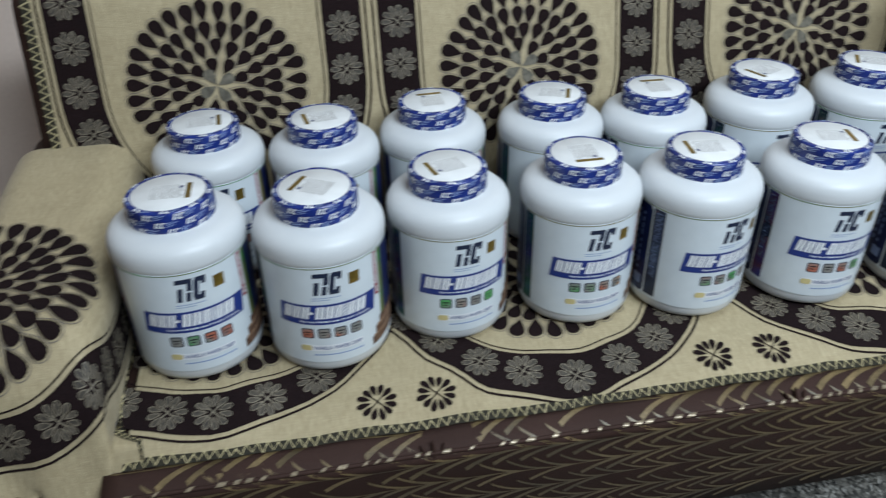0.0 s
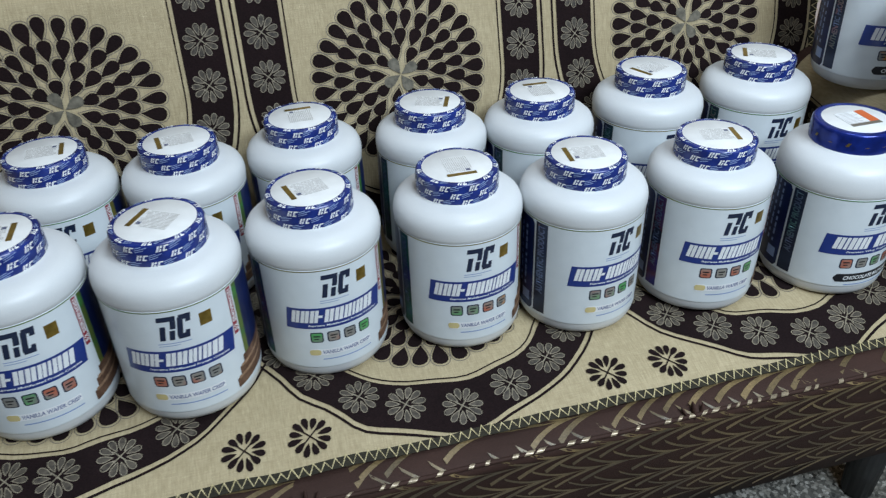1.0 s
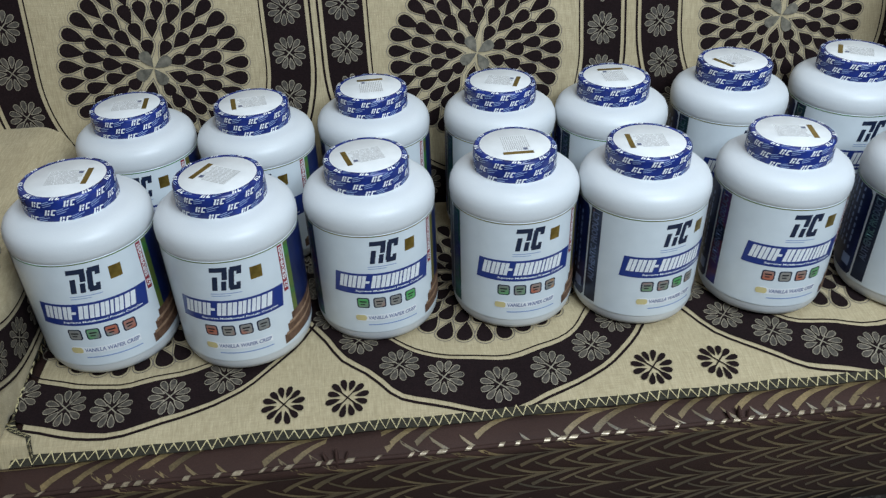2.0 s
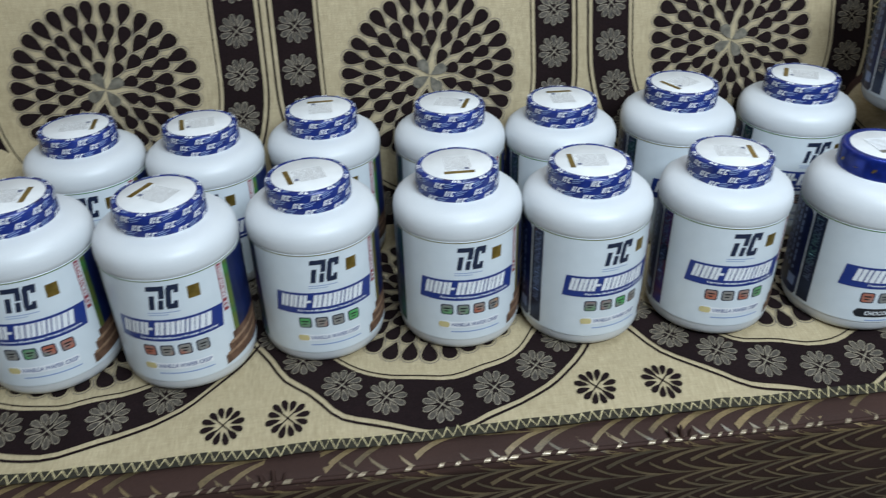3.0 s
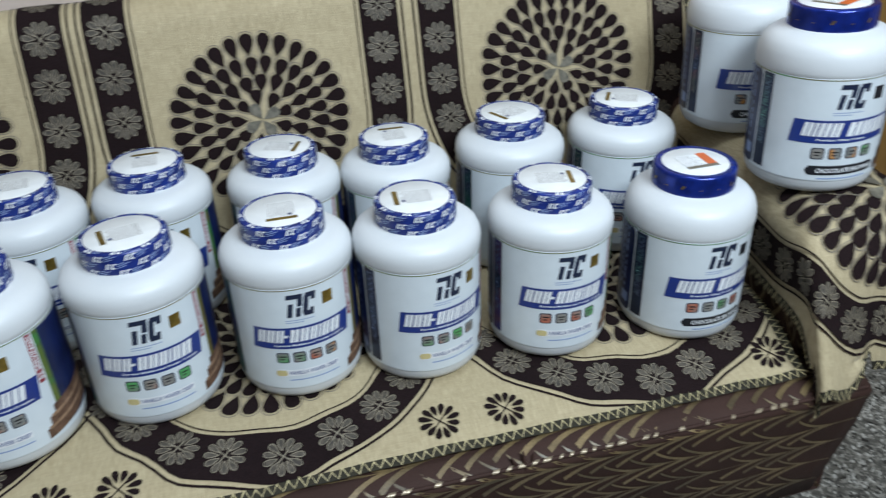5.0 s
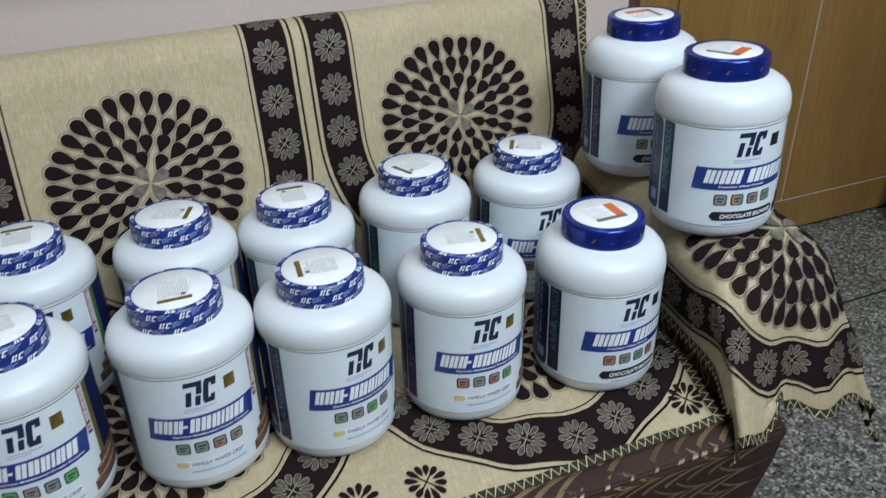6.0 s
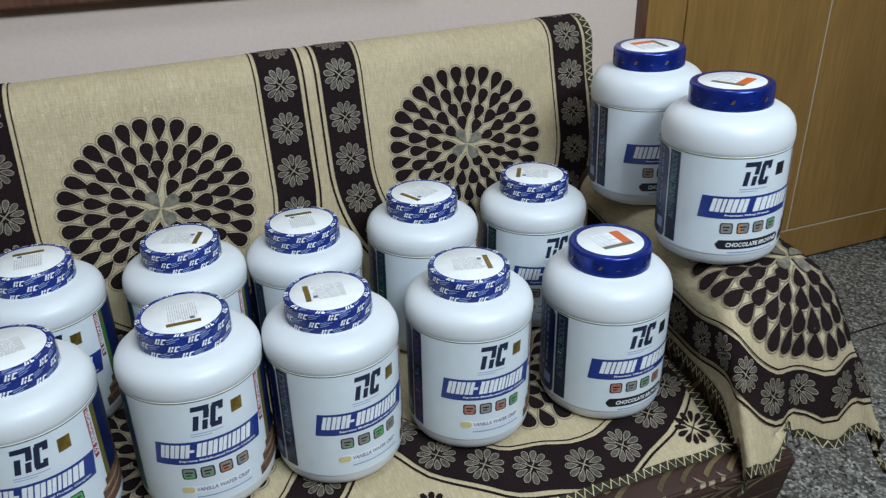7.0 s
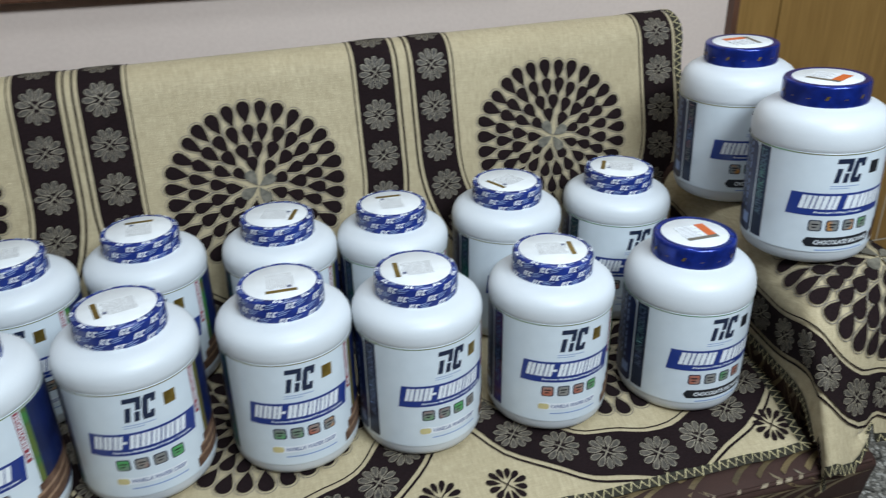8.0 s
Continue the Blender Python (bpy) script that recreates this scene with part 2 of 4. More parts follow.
class Sheet:
    """Collects flat shapes given in a plane and lays them on a curved surface."""

    def __init__(self, surf, lift):
        self.surf, self.lift, self.verts, self.faces = surf, lift, [], []

    def at(self, u, v):
        e = 0.002
        p = self.surf(u, v)
        n = (self.surf(u + e, v) - self.surf(u - e, v)).cross(self.surf(u, v + e) - self.surf(u, v - e))
        n = n.normalized() if n.length > 1e-12 else Vector((0, 0, 1))
        return p + n * self.lift

    def fan(self, pts):
        k = len(self.verts)
        cu, cv = sum(p[0] for p in pts) / len(pts), sum(p[1] for p in pts) / len(pts)
        self.verts.append(self.at(cu, cv))
        self.verts += [self.at(*p) for p in pts]
        n = len(pts)
        self.faces += [(k, k + 1 + i, k + 1 + (i + 1) % n) for i in range(n)]

    def strip(self, rows, closed=False):
        """rows: lists of points across, one after another along."""
        k, w = len(self.verts), len(rows[0])
        for r in rows:
            self.verts += [self.at(*p) for p in r]
        n = len(rows)
        for i in range(n if closed else n - 1):
            j = (i + 1) % n
            for c in range(w - 1):
                self.faces.append((k + i * w + c, k + i * w + c + 1, k + j * w + c + 1, k + j * w + c))

    def line(self, pts, width, closed=False):
        rows, n = [], len(pts)
        for i, p in enumerate(pts):
            a = pts[(i - 1) % n] if closed or i else p
            b = pts[(i + 1) % n] if closed or i < n - 1 else p
            d = Vector((b[0] - a[0], b[1] - a[1]))
            d = d.normalized() if d.length else Vector((1, 0))
            o = Vector((-d.y, d.x)) * width / 2
            rows.append([(p[0] - o.x, p[1] - o.y), (p[0] + o.x, p[1] + o.y)])
        self.strip(rows, closed)

    def make(self, name, mat, parent, label=""):
        return part_mesh(name, mesh_of(name, self.verts, self.faces, mat), parent, label)


def petal(cu, cv, angle, r0, r1, hw, n=14, tip=0.75):
    """A teardrop with its point inward."""
    pts, c, s = [], math.cos(angle), math.sin(angle)
    for i in range(n):
        f = 2 * math.pi * i / n
        along = (1 - math.cos(f)) / 2
        side = math.sin(f) * hw * (along ** tip if along > 0 else 0) * 1.25
        r = r0 + (r1 - r0) * along
        pts.append((cu + c * r - s * side, cv + s * r + c * side))
    return pts


# ---------------------------------------------------------------- room
structure("floor", box(-3.0, 4.0, -4.0, 1.05, -0.1, 0.0), FLOOR, "speckled grey terrazzo floor with dark joints", "floor")
structure("wall_back", box(-3.0, 1.462, 0.95, 1.1, 0.0, 2.8), PAINT, "unseen pinkish front wall, added to bounce light behind the sofa", "wall")
structure("wall_back_upper", box(1.462, 4.0, 0.95, 1.1, 2.1, 2.8), PAINT, "unseen pinkish front wall, added to bounce light above the wooden door", "wall")
# out of view from here on: added to close the room and bounce light
structure("wall_left", box(-3.15, -3.0, -4.0, 1.1, 0.0, 2.8), PAINT, "unseen pinkish side wall, added to bounce light", "wall")
structure("wall_right", box(4.0, 4.15, -4.0, 1.1, 0.0, 2.8), PAINT, "unseen pinkish side wall, added to bounce light", "wall")
structure("wall_front", box(-3.15, 4.15, -4.15, -4.0, 0.0, 2.8), PAINT, "unseen pinkish front wall, added to bounce light", "wall")
structure("ceiling", box(-3.15, 4.15, -4.15, 1.1, 2.8, 2.9), CEIL, "unseen white ceiling, added to bounce light", "ceiling")

door = tagged(thing("door_1", "orange-brown veneered wooden door panels beside the sofa", "door", (1.46, 0.95, 0)), kind="structure")


def door_piece(name, x0, x1, z0, z1, y0, y1, mat, label="", bevel=0.002):
    bm = box(x0, x1, y0, y1, z0, z1, bevel)
    ob = part(name, bm, mat, door, label)
    ob.matrix_parent_inverse = Matrix.Translation((-1.46, -0.95, 0))
    return ob


door_piece("frame_post", 1.462, 1.478, 0.0, 2.1, 0.925, 1.0, DARKWOOD, "dark wooden frame post")
door_piece("backing", 1.478, 4.0, 0.0, 2.1, 0.97, 1.0, GAP, "dark gap between the panels", 0)
door_piece("panel", 1.480, 1.604, 0.124, 2.098, 0.943, 0.97, WOOD)
door_piece("panel", 1.608, 2.078, 0.124, 2.098, 0.943, 0.97, WOOD)
door_piece("joint_strip", 2.078, 2.083, 0.124, 2.098, 0.9445, 0.97, PALE_JOINT, "pale joint", 0)
door_piece("panel", 2.083, 2.9, 0.124, 2.098, 0.943, 0.97, WOOD)
door_piece("panel", 2.904, 3.99, 0.124, 2.098, 0.943, 0.97, WOOD)
door_piece("rail_strip", 1.490, 3.99, 0.119, 0.124, 0.9445, 0.97, PALE_JOINT, "pale joint", 0)
door_piece("bottom_rail", 1.490, 3.99, 0.012, 0.119, 0.945, 0.97, WOOD)

joint = tagged(thing("floor_joint", "thin dark joint strips and one diagonal line in the terrazzo floor", "floor joint"), kind="structure")
for x in (-1.5, 0.5):
    part("strip", box(x, x + 0.005, -4, 0.94, -0.002, 0.0015), GAP, joint)
for y in (0.566, -0.6, -1.8):
    part("strip", box(-3, 4, y, y + 0.005, -0.002, 0.0018), GAP, joint)
# thin dark line running diagonally across the floor
bm = box(-0.19, 0.19, -0.0025, 0.0025, -0.002, 0.0016)
bmesh.ops.transform(bm, matrix=pose(2.285, 0.69, 0, 0, 0, 39), verts=bm.verts)
part("strip", bm, GAP, joint)

curtain = thing("curtain", "brown curtain with gold stripes hanging to the floor", "curtain", (2.7, 0.88, 0))


def curtain_at(u, v):
    return Vector((u - 2.7 + 0.02 * math.sin(v * 3), 0.022 * math.sin(u * 55) + 0.008 * math.sin(u * 131 + v * 2), v))


verts, faces = grid(curtain_at, 2.47, 3.1, 90, 0.015, 2.2, 24)
part_mesh("cloth", mesh_of("cloth", verts, faces, BROWN), curtain, "brown curtain cloth")
for k in range(9):
    sh = Sheet(curtain_at, 0.0015)
    u = 2.483 + k * 0.07
    sh.strip([[(u + 0.006 * c, 0.02 + 2.15 * i / 30) for c in range(4)] for i in range(31)])
    sh.make("stripe", ZIGZAG, curtain, "gold woven stripe")

board = thing("wall_frame", "reddish-brown wooden frame hung low on the wall", "picture frame", (0.2, 0.95, 0.94))
for nm, x0, x1, z0, z1 in (("frame_rail", -0.5, 0.9, 0.94, 0.985), ("frame_rail", -0.5, 0.9, 1.5, 1.545), ("frame_stile", -0.5, -0.455, 0.985, 1.5), ("frame_stile", 0.855, 0.9, 0.985, 1.5)):
    part(nm, box(x0, x1, 0.915, 0.95, z0, z1, 0.004), DARKWOOD, board).matrix_parent_inverse = Matrix.Translation((-0.2, -0.95, -0.94))
part("frame_panel", box(-0.455, 0.855, 0.935, 0.95, 0.985, 1.5), DARKWOOD, board).matrix_parent_inverse = Matrix.Translation((-0.2, -0.95, -0.94))


# ---------------------------------------------------------------- sofa and covers: surfaces
def soft(x, y, k, seed=0.0):
    return noise.noise(Vector((x * k, y * k, seed)))


def seat_top(u, v):
    s = min(1.0, max(0.0, (0.10 - v) / 0.15))
    u += 0.22 * max(v, -0.02) * min(1.0, max(0.0, (u - 0.82) / 0.16))
    return Vector((u, v, 0.465 - 0.024 * s * s + 0.003 * soft(u, v, 7) + 0.0016 * soft(u, v * 0.5, 26, 2) - 0.002))


LEAN_BACK, BACK_R, BACK_S = radians(15), 0.05, 0.15


def back_top(u, w):
    s, back_s = w - 0.715, BACK_S - 0.015 * (1.0 - u)
    d, n = Vector((0, math.sin(LEAN_BACK), math.cos(LEAN_BACK))), Vector((0, -math.cos(LEAN_BACK), math.sin(LEAN_BACK)))
    o = Vector((u, 0.502 + 0.027 * (u - 0.3) + 0.004 * soft(u, w, 4, 3), 0.715))
    if s <= back_s:
        return o + d * s
    c = o + d * back_s - n * BACK_R
    f = (s - back_s) / BACK_R
    if f < 2.9:
        return c + (n * math.cos(f) + d * math.sin(f)) * BACK_R
    tail = (f - 2.9) * BACK_R
    return c + (n * math.cos(2.9) + d * math.sin(2.9)) * BACK_R - d * tail


def bend(a, flat, r):
    """Distance over a rounded edge: how far out, and how far down."""
    if a <= flat:
        return a, 0.0
    t = (a - flat) / r
    if t < math.pi / 2:
        return flat + r * math.sin(t), r * (1 - math.cos(t))
    return flat + r, r + (a - flat - r * math.pi / 2)


def arm_surface(cx, top, front, out, flare, inset, folds, pinch=0.0, rise=0.0, skew=0.0, wide=0.0):
    """out: +1 where the open side lies toward +x. u is measured across from cx, v is y before it turns down over the front."""
    def surf(u, v):
        a = u - cx
        x, da = bend(abs(a), 0.045 + (wide if a > 0 else 0.0), 0.05)
        y, db = bend(front + 0.07 - v, 0.0, 0.075) if v < front + 0.07 else (front + 0.07 - v, 0.0)
        drop = math.hypot(da, db)
        if pinch and db > 0:
            drop -= pinch * db * math.exp(-((a - 0.02) / (0.03 if a > 0.02 else 0.065)) ** 2)
            drop += 0.16 * db * min(1.0, max(0.0, (a - 0.12) / 0.12))
            drop -= 0.15 * db * min(1.0, max(0.0, (-0.03 - a) / 0.07))
        px = cx + math.copysign(x - inset, a) if a else cx
        py = front + 0.07 - y + inset
        hang = max(0.0, drop - 0.06)
        if folds:
            side = a * out
            py -= flare * (1 + (0.65 * min(1.0, max(0.0, -side / 0.08)) if out > 0 else 0)) * max(0.0, db - 0.03) + 0.006 * math.sin(u * 62 + 0.8) * min(1.0, max(0.0, db - 0.03) / 0.14) * min(1.0, max(0.0, side + 0.10) / 0.08)
            if out > 0:
                py -= 0.008 * math.exp(-((a - 0.055) / 0.024) ** 2) * min(1.0, max(0.0, db - 0.05) / 0.08)
            if side > 0:
                px += out * (0.40 * hang * min(1, max(0.0, side - 0.04) / 0.12) + 0.003 * math.sin(v * 48) * min(1.0, hang / 0.1))
        z = top + rise * (max(py, -0.02) - 0.14) - drop - inset + 0.003 * soft(u, v, 9, 5)
        if folds and out > 0 and a < 0:
            z = max(z, 0.462 - 2.2 * max(0.0, -0.070 - py))
        elif folds and a * out < 0:
            low = 0.462 - 2.2 * max(0.0, -0.03 - py)
            px -= out * min(0.04, 0.9 * max(0.0, low - z))
            z = max(z, low)
        return Vector((px + skew * py, py, z))
    return surf


ARM_R = arm_surface(1.070, 0.6490, 0.0, 1, 0.26, 0.0, True, 0.12, 0.03, 0.12, 0.006)
ARM_L = arm_surface(-0.425, 0.616, 0.0, -1, 0.28, 0.0, True, 0.0, 0.07)


# ---------------------------------------------------------------- sofa
sofa = thing("sofa", "upholstered sofa in dark brown jacquard with bronze fern pattern", "sofa", (0.36, 0.25, 0))
UNDO = Matrix.Translation((-0.36, -0.25, 0))
SEAT_SIDE = [(0.50, 0.452), (0.10, 0.452), (0.02, 0.446), (-0.045, 0.437), (-0.066, 0.433), (-0.078, 0.428), (-0.084, 0.421), (-0.083, 0.413), (-0.080, 0.40), (-0.074, 0.36), (-0.060, 0.30), (-0.045, 0.235), (-0.030, 0.175), (0.0, 0.165), (0.5, 0.165)]


def front_face(u, v):
    """The sofa's front: v runs down from the seat's edge."""
    pts = SEAT_SIDE[2:14]
    d = v
    for (y0, z0), (y1, z1) in zip(pts, pts[1:]):
        l = math.hypot(y1 - y0, z1 - z0)
        if d <= l or (y1, z1) == pts[-1]:
            f = d / l
            return Vector((u, y0 + (y1 - y0) * f, z0 + (z1 - z0) * f + 0.002 * soft(u, v, 6, 9)))
        d -= l
    return Vector((u, *pts[-1]))


def sofa_part(name, verts, faces, mat, label=""):
    ob = part_mesh(name, mesh_of(name, verts, faces, mat), sofa, label)
    ob.matrix_parent_inverse = UNDO
    return ob


xs = [-0.34 + 1.392 * i / 60 for i in range(61)]
w = len(SEAT_SIDE)
verts = [(x, y, z) for x in xs for y, z in SEAT_SIDE]
faces = [(i * w + j, i * w + (j + 1) % w, (i + 1) * w + (j + 1) % w, (i + 1) * w + j) for i in range(60) for j in range(w)]
faces += [tuple(range(w - 1, -1, -1)), tuple(60 * w + j for j in range(w))]
sofa_part("seat_base", verts, faces, BROWN)

# rounded welt along the front edge
verts, faces = [], []
for i in range(121):
    x = -0.335 + 1.380 * i / 120
    for k in range(8):
        f = 2 * math.pi * k / 8
        verts.append((x, -0.0800 + 0.003 * math.cos(f), 0.4270 + 0.003 * math.sin(f) + 0.0015 * soft(x, 0, 9)))
faces = [(i * 8 + k, i * 8 + (k + 1) % 8, i * 8 + 8 + (k + 1) % 8, i * 8 + 8 + k) for i in range(120) for k in range(8)]
sofa_part("piping", verts, faces, BROWN, "brown piping along the seat edge")



def ridge(u, v):
    """Round the piping; v in radians."""
    return Vector((u, -0.0800 + 0.0036 * math.cos(v), 0.4270 + 0.0036 * math.sin(v) + 0.0015 * soft(u, 0, 9)))


# bronze strokes across the piping, brightened to paint its highlights
x = -0.31
while x < 1.03:
    sh, wide = Sheet(ridge, 0.0), random.uniform(0.004, 0.011)
    lean = random.uniform(0.004, 0.010)
    sh.strip([[(x - lean * i / 6, 0.5 + 2.4 * i / 6), (x + wide - lean * i / 6, 0.5 + 2.4 * i / 6)] for i in range(7)])
    sh.make("piping_glint_thread", GLINT, sofa).matrix_parent_inverse = UNDO
    x += random.choice((0.014, 0.020, 0.034, 0.038))

for x in (0.062, 0.552):
    bm = bmesh.new()
    for dx, turn, size in ((-0.012, -28, 0.9), (0.0, 0, 1.2), (0.011, 24, 0.8)):
        made = bmesh.ops.create_uvsphere(bm, u_segments=10, v_segments=8, radius=0.009 * size)["verts"]
        bmesh.ops.scale(bm, vec=(0.25, 0.45, 1.25), verts=made)
        bmesh.ops.transform(bm, matrix=pose(x + dx, -0.077, 0.431, -25, turn, 0), verts=made)
    part("pleat", bm, BROWN, sofa, "pinched pleat in the seat edge", True).matrix_parent_inverse = UNDO


verts, faces = grid(lambda u, v: back_top(u, v) + Vector((0, 0.006, -0.006)), -0.47, 1.098, 60, 0.35, 1.62, 60)
k = len(verts)
n_u, n_v = 61, 61
faces.append(tuple(j * n_u for j in range(n_v)))
faces.append(tuple(j * n_u + n_u - 1 for j in range(n_v - 1, -1, -1)))
sofa_part("backrest", verts, faces, BROWN)


def tuck(p, v, cx):
    """Below the cushion the arm runs into the sofa's body."""
    low = min(1.0, max(0.0, (0.50 - p.z) / 0.10))
    if v < 0.03:
        p.y -= (0.022 if cx > 0 else 0.058) * low
    if cx > 0 and p.x > cx:
        p.x -= min(p.x - cx, 0.080) * min(1.0, max(0.0, (0.55 - p.z) / 0.10))
    return p


for cx, top in ((1.070, 0.6490), (-0.425, 0.616)):
    base = arm_surface(cx, top, 0.0, 1, 0.0, 0.006, False, 0.0, 0.03 if cx > 0 else 0.07, 0.12 if cx > 0 else 0.0)

    def arm_solid(u, v):
        p = base(u, v)
        p.z = max(p.z, 0.16)
        return tuck(p, v, cx)

    verts, faces = grid(arm_solid, cx - 0.58, cx + 0.58, 80, -0.52, 0.52, 70)
    sofa_part("armrest", verts, faces, BROWN)
for x, y in ((1.005, 0.03), (-0.45, 0.10), (1.09, 0.5), (-0.45, 0.5), (0.35, 0.10)):
    bm = bmesh.new()
    bmesh.ops.create_cone(bm, cap_ends=True, segments=20, radius1=0.026, radius2=0.034, depth=0.17)
    bmesh.ops.bevel(bm, geom=bm.edges[:], offset=0.004, segments=2, affect="EDGES")
    bmesh.ops.translate(bm, vec=(x, y, 0.085), verts=bm.verts)
    part("foot", bm, FOOT, sofa, "black turned foot", True).matrix_parent_inverse = UNDO


def ferns(sheet, u0, u1, v0, v1, pitch, step, rib):
    """Stems along u with curved ribs on either side."""
    v, odd = v0, 0
    while v < v1:
        stem = [(u0 + (u1 - u0) * i / 60, v + 0.004 * math.sin((u0 + (u1 - u0) * i / 60) * 19 + odd)) for i in range(61)]
        sheet.line(stem, 0.0014)
        u = u0 + (0.5 * step if odd % 2 else 0)
        while u < u1 - rib:
            for s in (-1, 1):
                j = random.uniform(-0.15, 0.15)
                rows = []
                for i in range(7):
                    f = i / 6
                    a = u + rib * f
                    b = v + s * pitch * (0.54 + 0.06 * j) * (1 - f) ** 2.2 + 0.004 * math.sin(a * 19 + odd)
                    hw = 0.0030 * (1 - f) ** 0.5 * (1 + j) + 0.0006
                    if u0 <= a <= u1 and v0 - 0.01 <= b <= v1:
                        rows.append([(a - 0.4 * hw, b - hw), (a + 0.4 * hw, b + hw)])
                if len(rows) > 2 and random.random() < 0.86:
                    sheet.strip(rows)
            u += step
        v += pitch
        odd += 1


sh = Sheet(front_face, 0.0009)
ferns(sh, -0.33, 1.045, 0.016, 0.36, 0.050, 0.036, 0.064)
sh.lift = -0.0009 if (sh.at(0.3, 0.2).y > front_face(0.3, 0.2).y) else 0.0009
if sh.lift < 0:
    sh.verts, sh.faces = [], []
    random.seed(0)
    ferns(sh, -0.33, 1.045, 0.016, 0.36, 0.050, 0.036, 0.064)
sh.make("fern_pattern", BRONZE, sofa, "woven bronze fern pattern").matrix_parent_inverse = UNDO
for cx, top in ((1.070, 0.6490), (-0.425, 0.616)):
    base = arm_surface(cx, top, 0.0, 1, 0.0, 0.006, False, 0.0, 0.03 if cx > 0 else 0.07, 0.12 if cx > 0 else 0.0)

    def arm_skin(u, v):
        p = base(u, v)
        return tuck(p, v, cx)

    sh = Sheet(arm_skin, 0.0014)
    ferns(sh, cx - 0.125, cx + 0.125, -0.44, -0.10, 0.047, 0.034, 0.058)
    ferns(sh, cx - 0.27, cx - 0.165, -0.02, 0.45, 0.052, 0.036, 0.062)
    sh.make("fern_pattern", BRONZE, sofa, "woven bronze fern pattern").matrix_parent_inverse = UNDO


# ---------------------------------------------------------------- covers: motifs
def medallion(ob, surf, cu, cv, scale=1.0, squash=1.0, lift=0.0009):
    def laid(u, v):
        return surf(u, cv + (v - cv) * squash)
    heart = Sheet(laid, lift + 0.0009)
    for i in range(4):
        heart.fan(petal(cu, cv, 2 * math.pi * i / 4 + 0.5, 0.001, 0.031 * scale, 0.0105 * scale))
    centre = heart.make("medallion_heart", HEART, ob, "grey velvet centre")
    line = Sheet(laid, lift - 0.0004)
    for n, r0, r1, hw, turn in ((31, 0.1035, 0.141, 0.0126, 0.0), (25, 0.0725, 0.1065, 0.0120, 0.12), (17, 0.0455, 0.0765, 0.0122, 0.0), (9, 0.021, 0.0495, 0.0112, 0.1)):
        for i in range(n):
            a = 2 * math.pi * (i + turn * 4) / n + random.uniform(-0.012, 0.012)
            j = random.uniform(-0.0025, 0.0025)
            grow = random.uniform(0.88, 1.03)
            velvet = Sheet(laid, lift)
            velvet.fan(petal(cu, cv, a, (r0 + j) * scale, (r1 + j) * scale, hw * scale * grow, 16))
            velvet.make("velvet_petal", VELVET, centre)
            line.line(petal(cu, cv, a, (r0 + j - 0.005) * scale, (r1 + j + 0.003) * scale, (hw * grow + 0.0026) * scale, 20), 0.0012, True)
    tagged(line.make("petal_outline", LINE, ob, "thin woven outlines"), kind="stuff")


def flower(ob, laid, mat, cu, cv, r, n=11, turn=0.0, lift=0.0009):
    sheet = Sheet(laid, lift + 0.0008)
    for i in range(n):
        sheet.fan(petal(cu, cv, 2 * math.pi * i / n + turn, 0.32 * r, r * random.uniform(0.92, 1.05), 0.165 * r, 10, 0.6))
    for a in (0.8, 2.37):
        sheet.line([(cu - 0.45 * r * math.cos(a), cv - 0.45 * r * math.sin(a)), (cu + 0.45 * r * math.cos(a), cv + 0.45 * r * math.sin(a))], 0.06 * r)
    made = sheet.make("woven_flower", DIM if mat is THREAD else mat, ob)
    if mat is THREAD:
        edge = Sheet(laid, lift + 0.0012)
        for i in range(n):
            edge.line(petal(cu, cv, 2 * math.pi * i / n + turn, 0.30 * r, r, 0.17 * r, 12, 0.6), 0.0011, True)
        for a in (0.8, 2.37):
            edge.line([(cu - 0.4 * r * math.cos(a), cv - 0.4 * r * math.sin(a)), (cu + 0.4 * r * math.cos(a), cv + 0.4 * r * math.sin(a))], 0.0016)
        edge.make("flower_outline", THREAD, made)


def u_curve(px, qy, qtop, n=40):
    """Down one side, round the end, up the other side."""
    pts = [(-px, qtop * (1 - i / 60)) for i in range(60)]
    pts += [(px * math.cos(math.pi + math.pi * i / n), qy * math.sin(math.pi + math.pi * i / n)) for i in range(n + 1)]
    return pts + [(px, qtop * (i + 1) / 60) for i in range(60)]


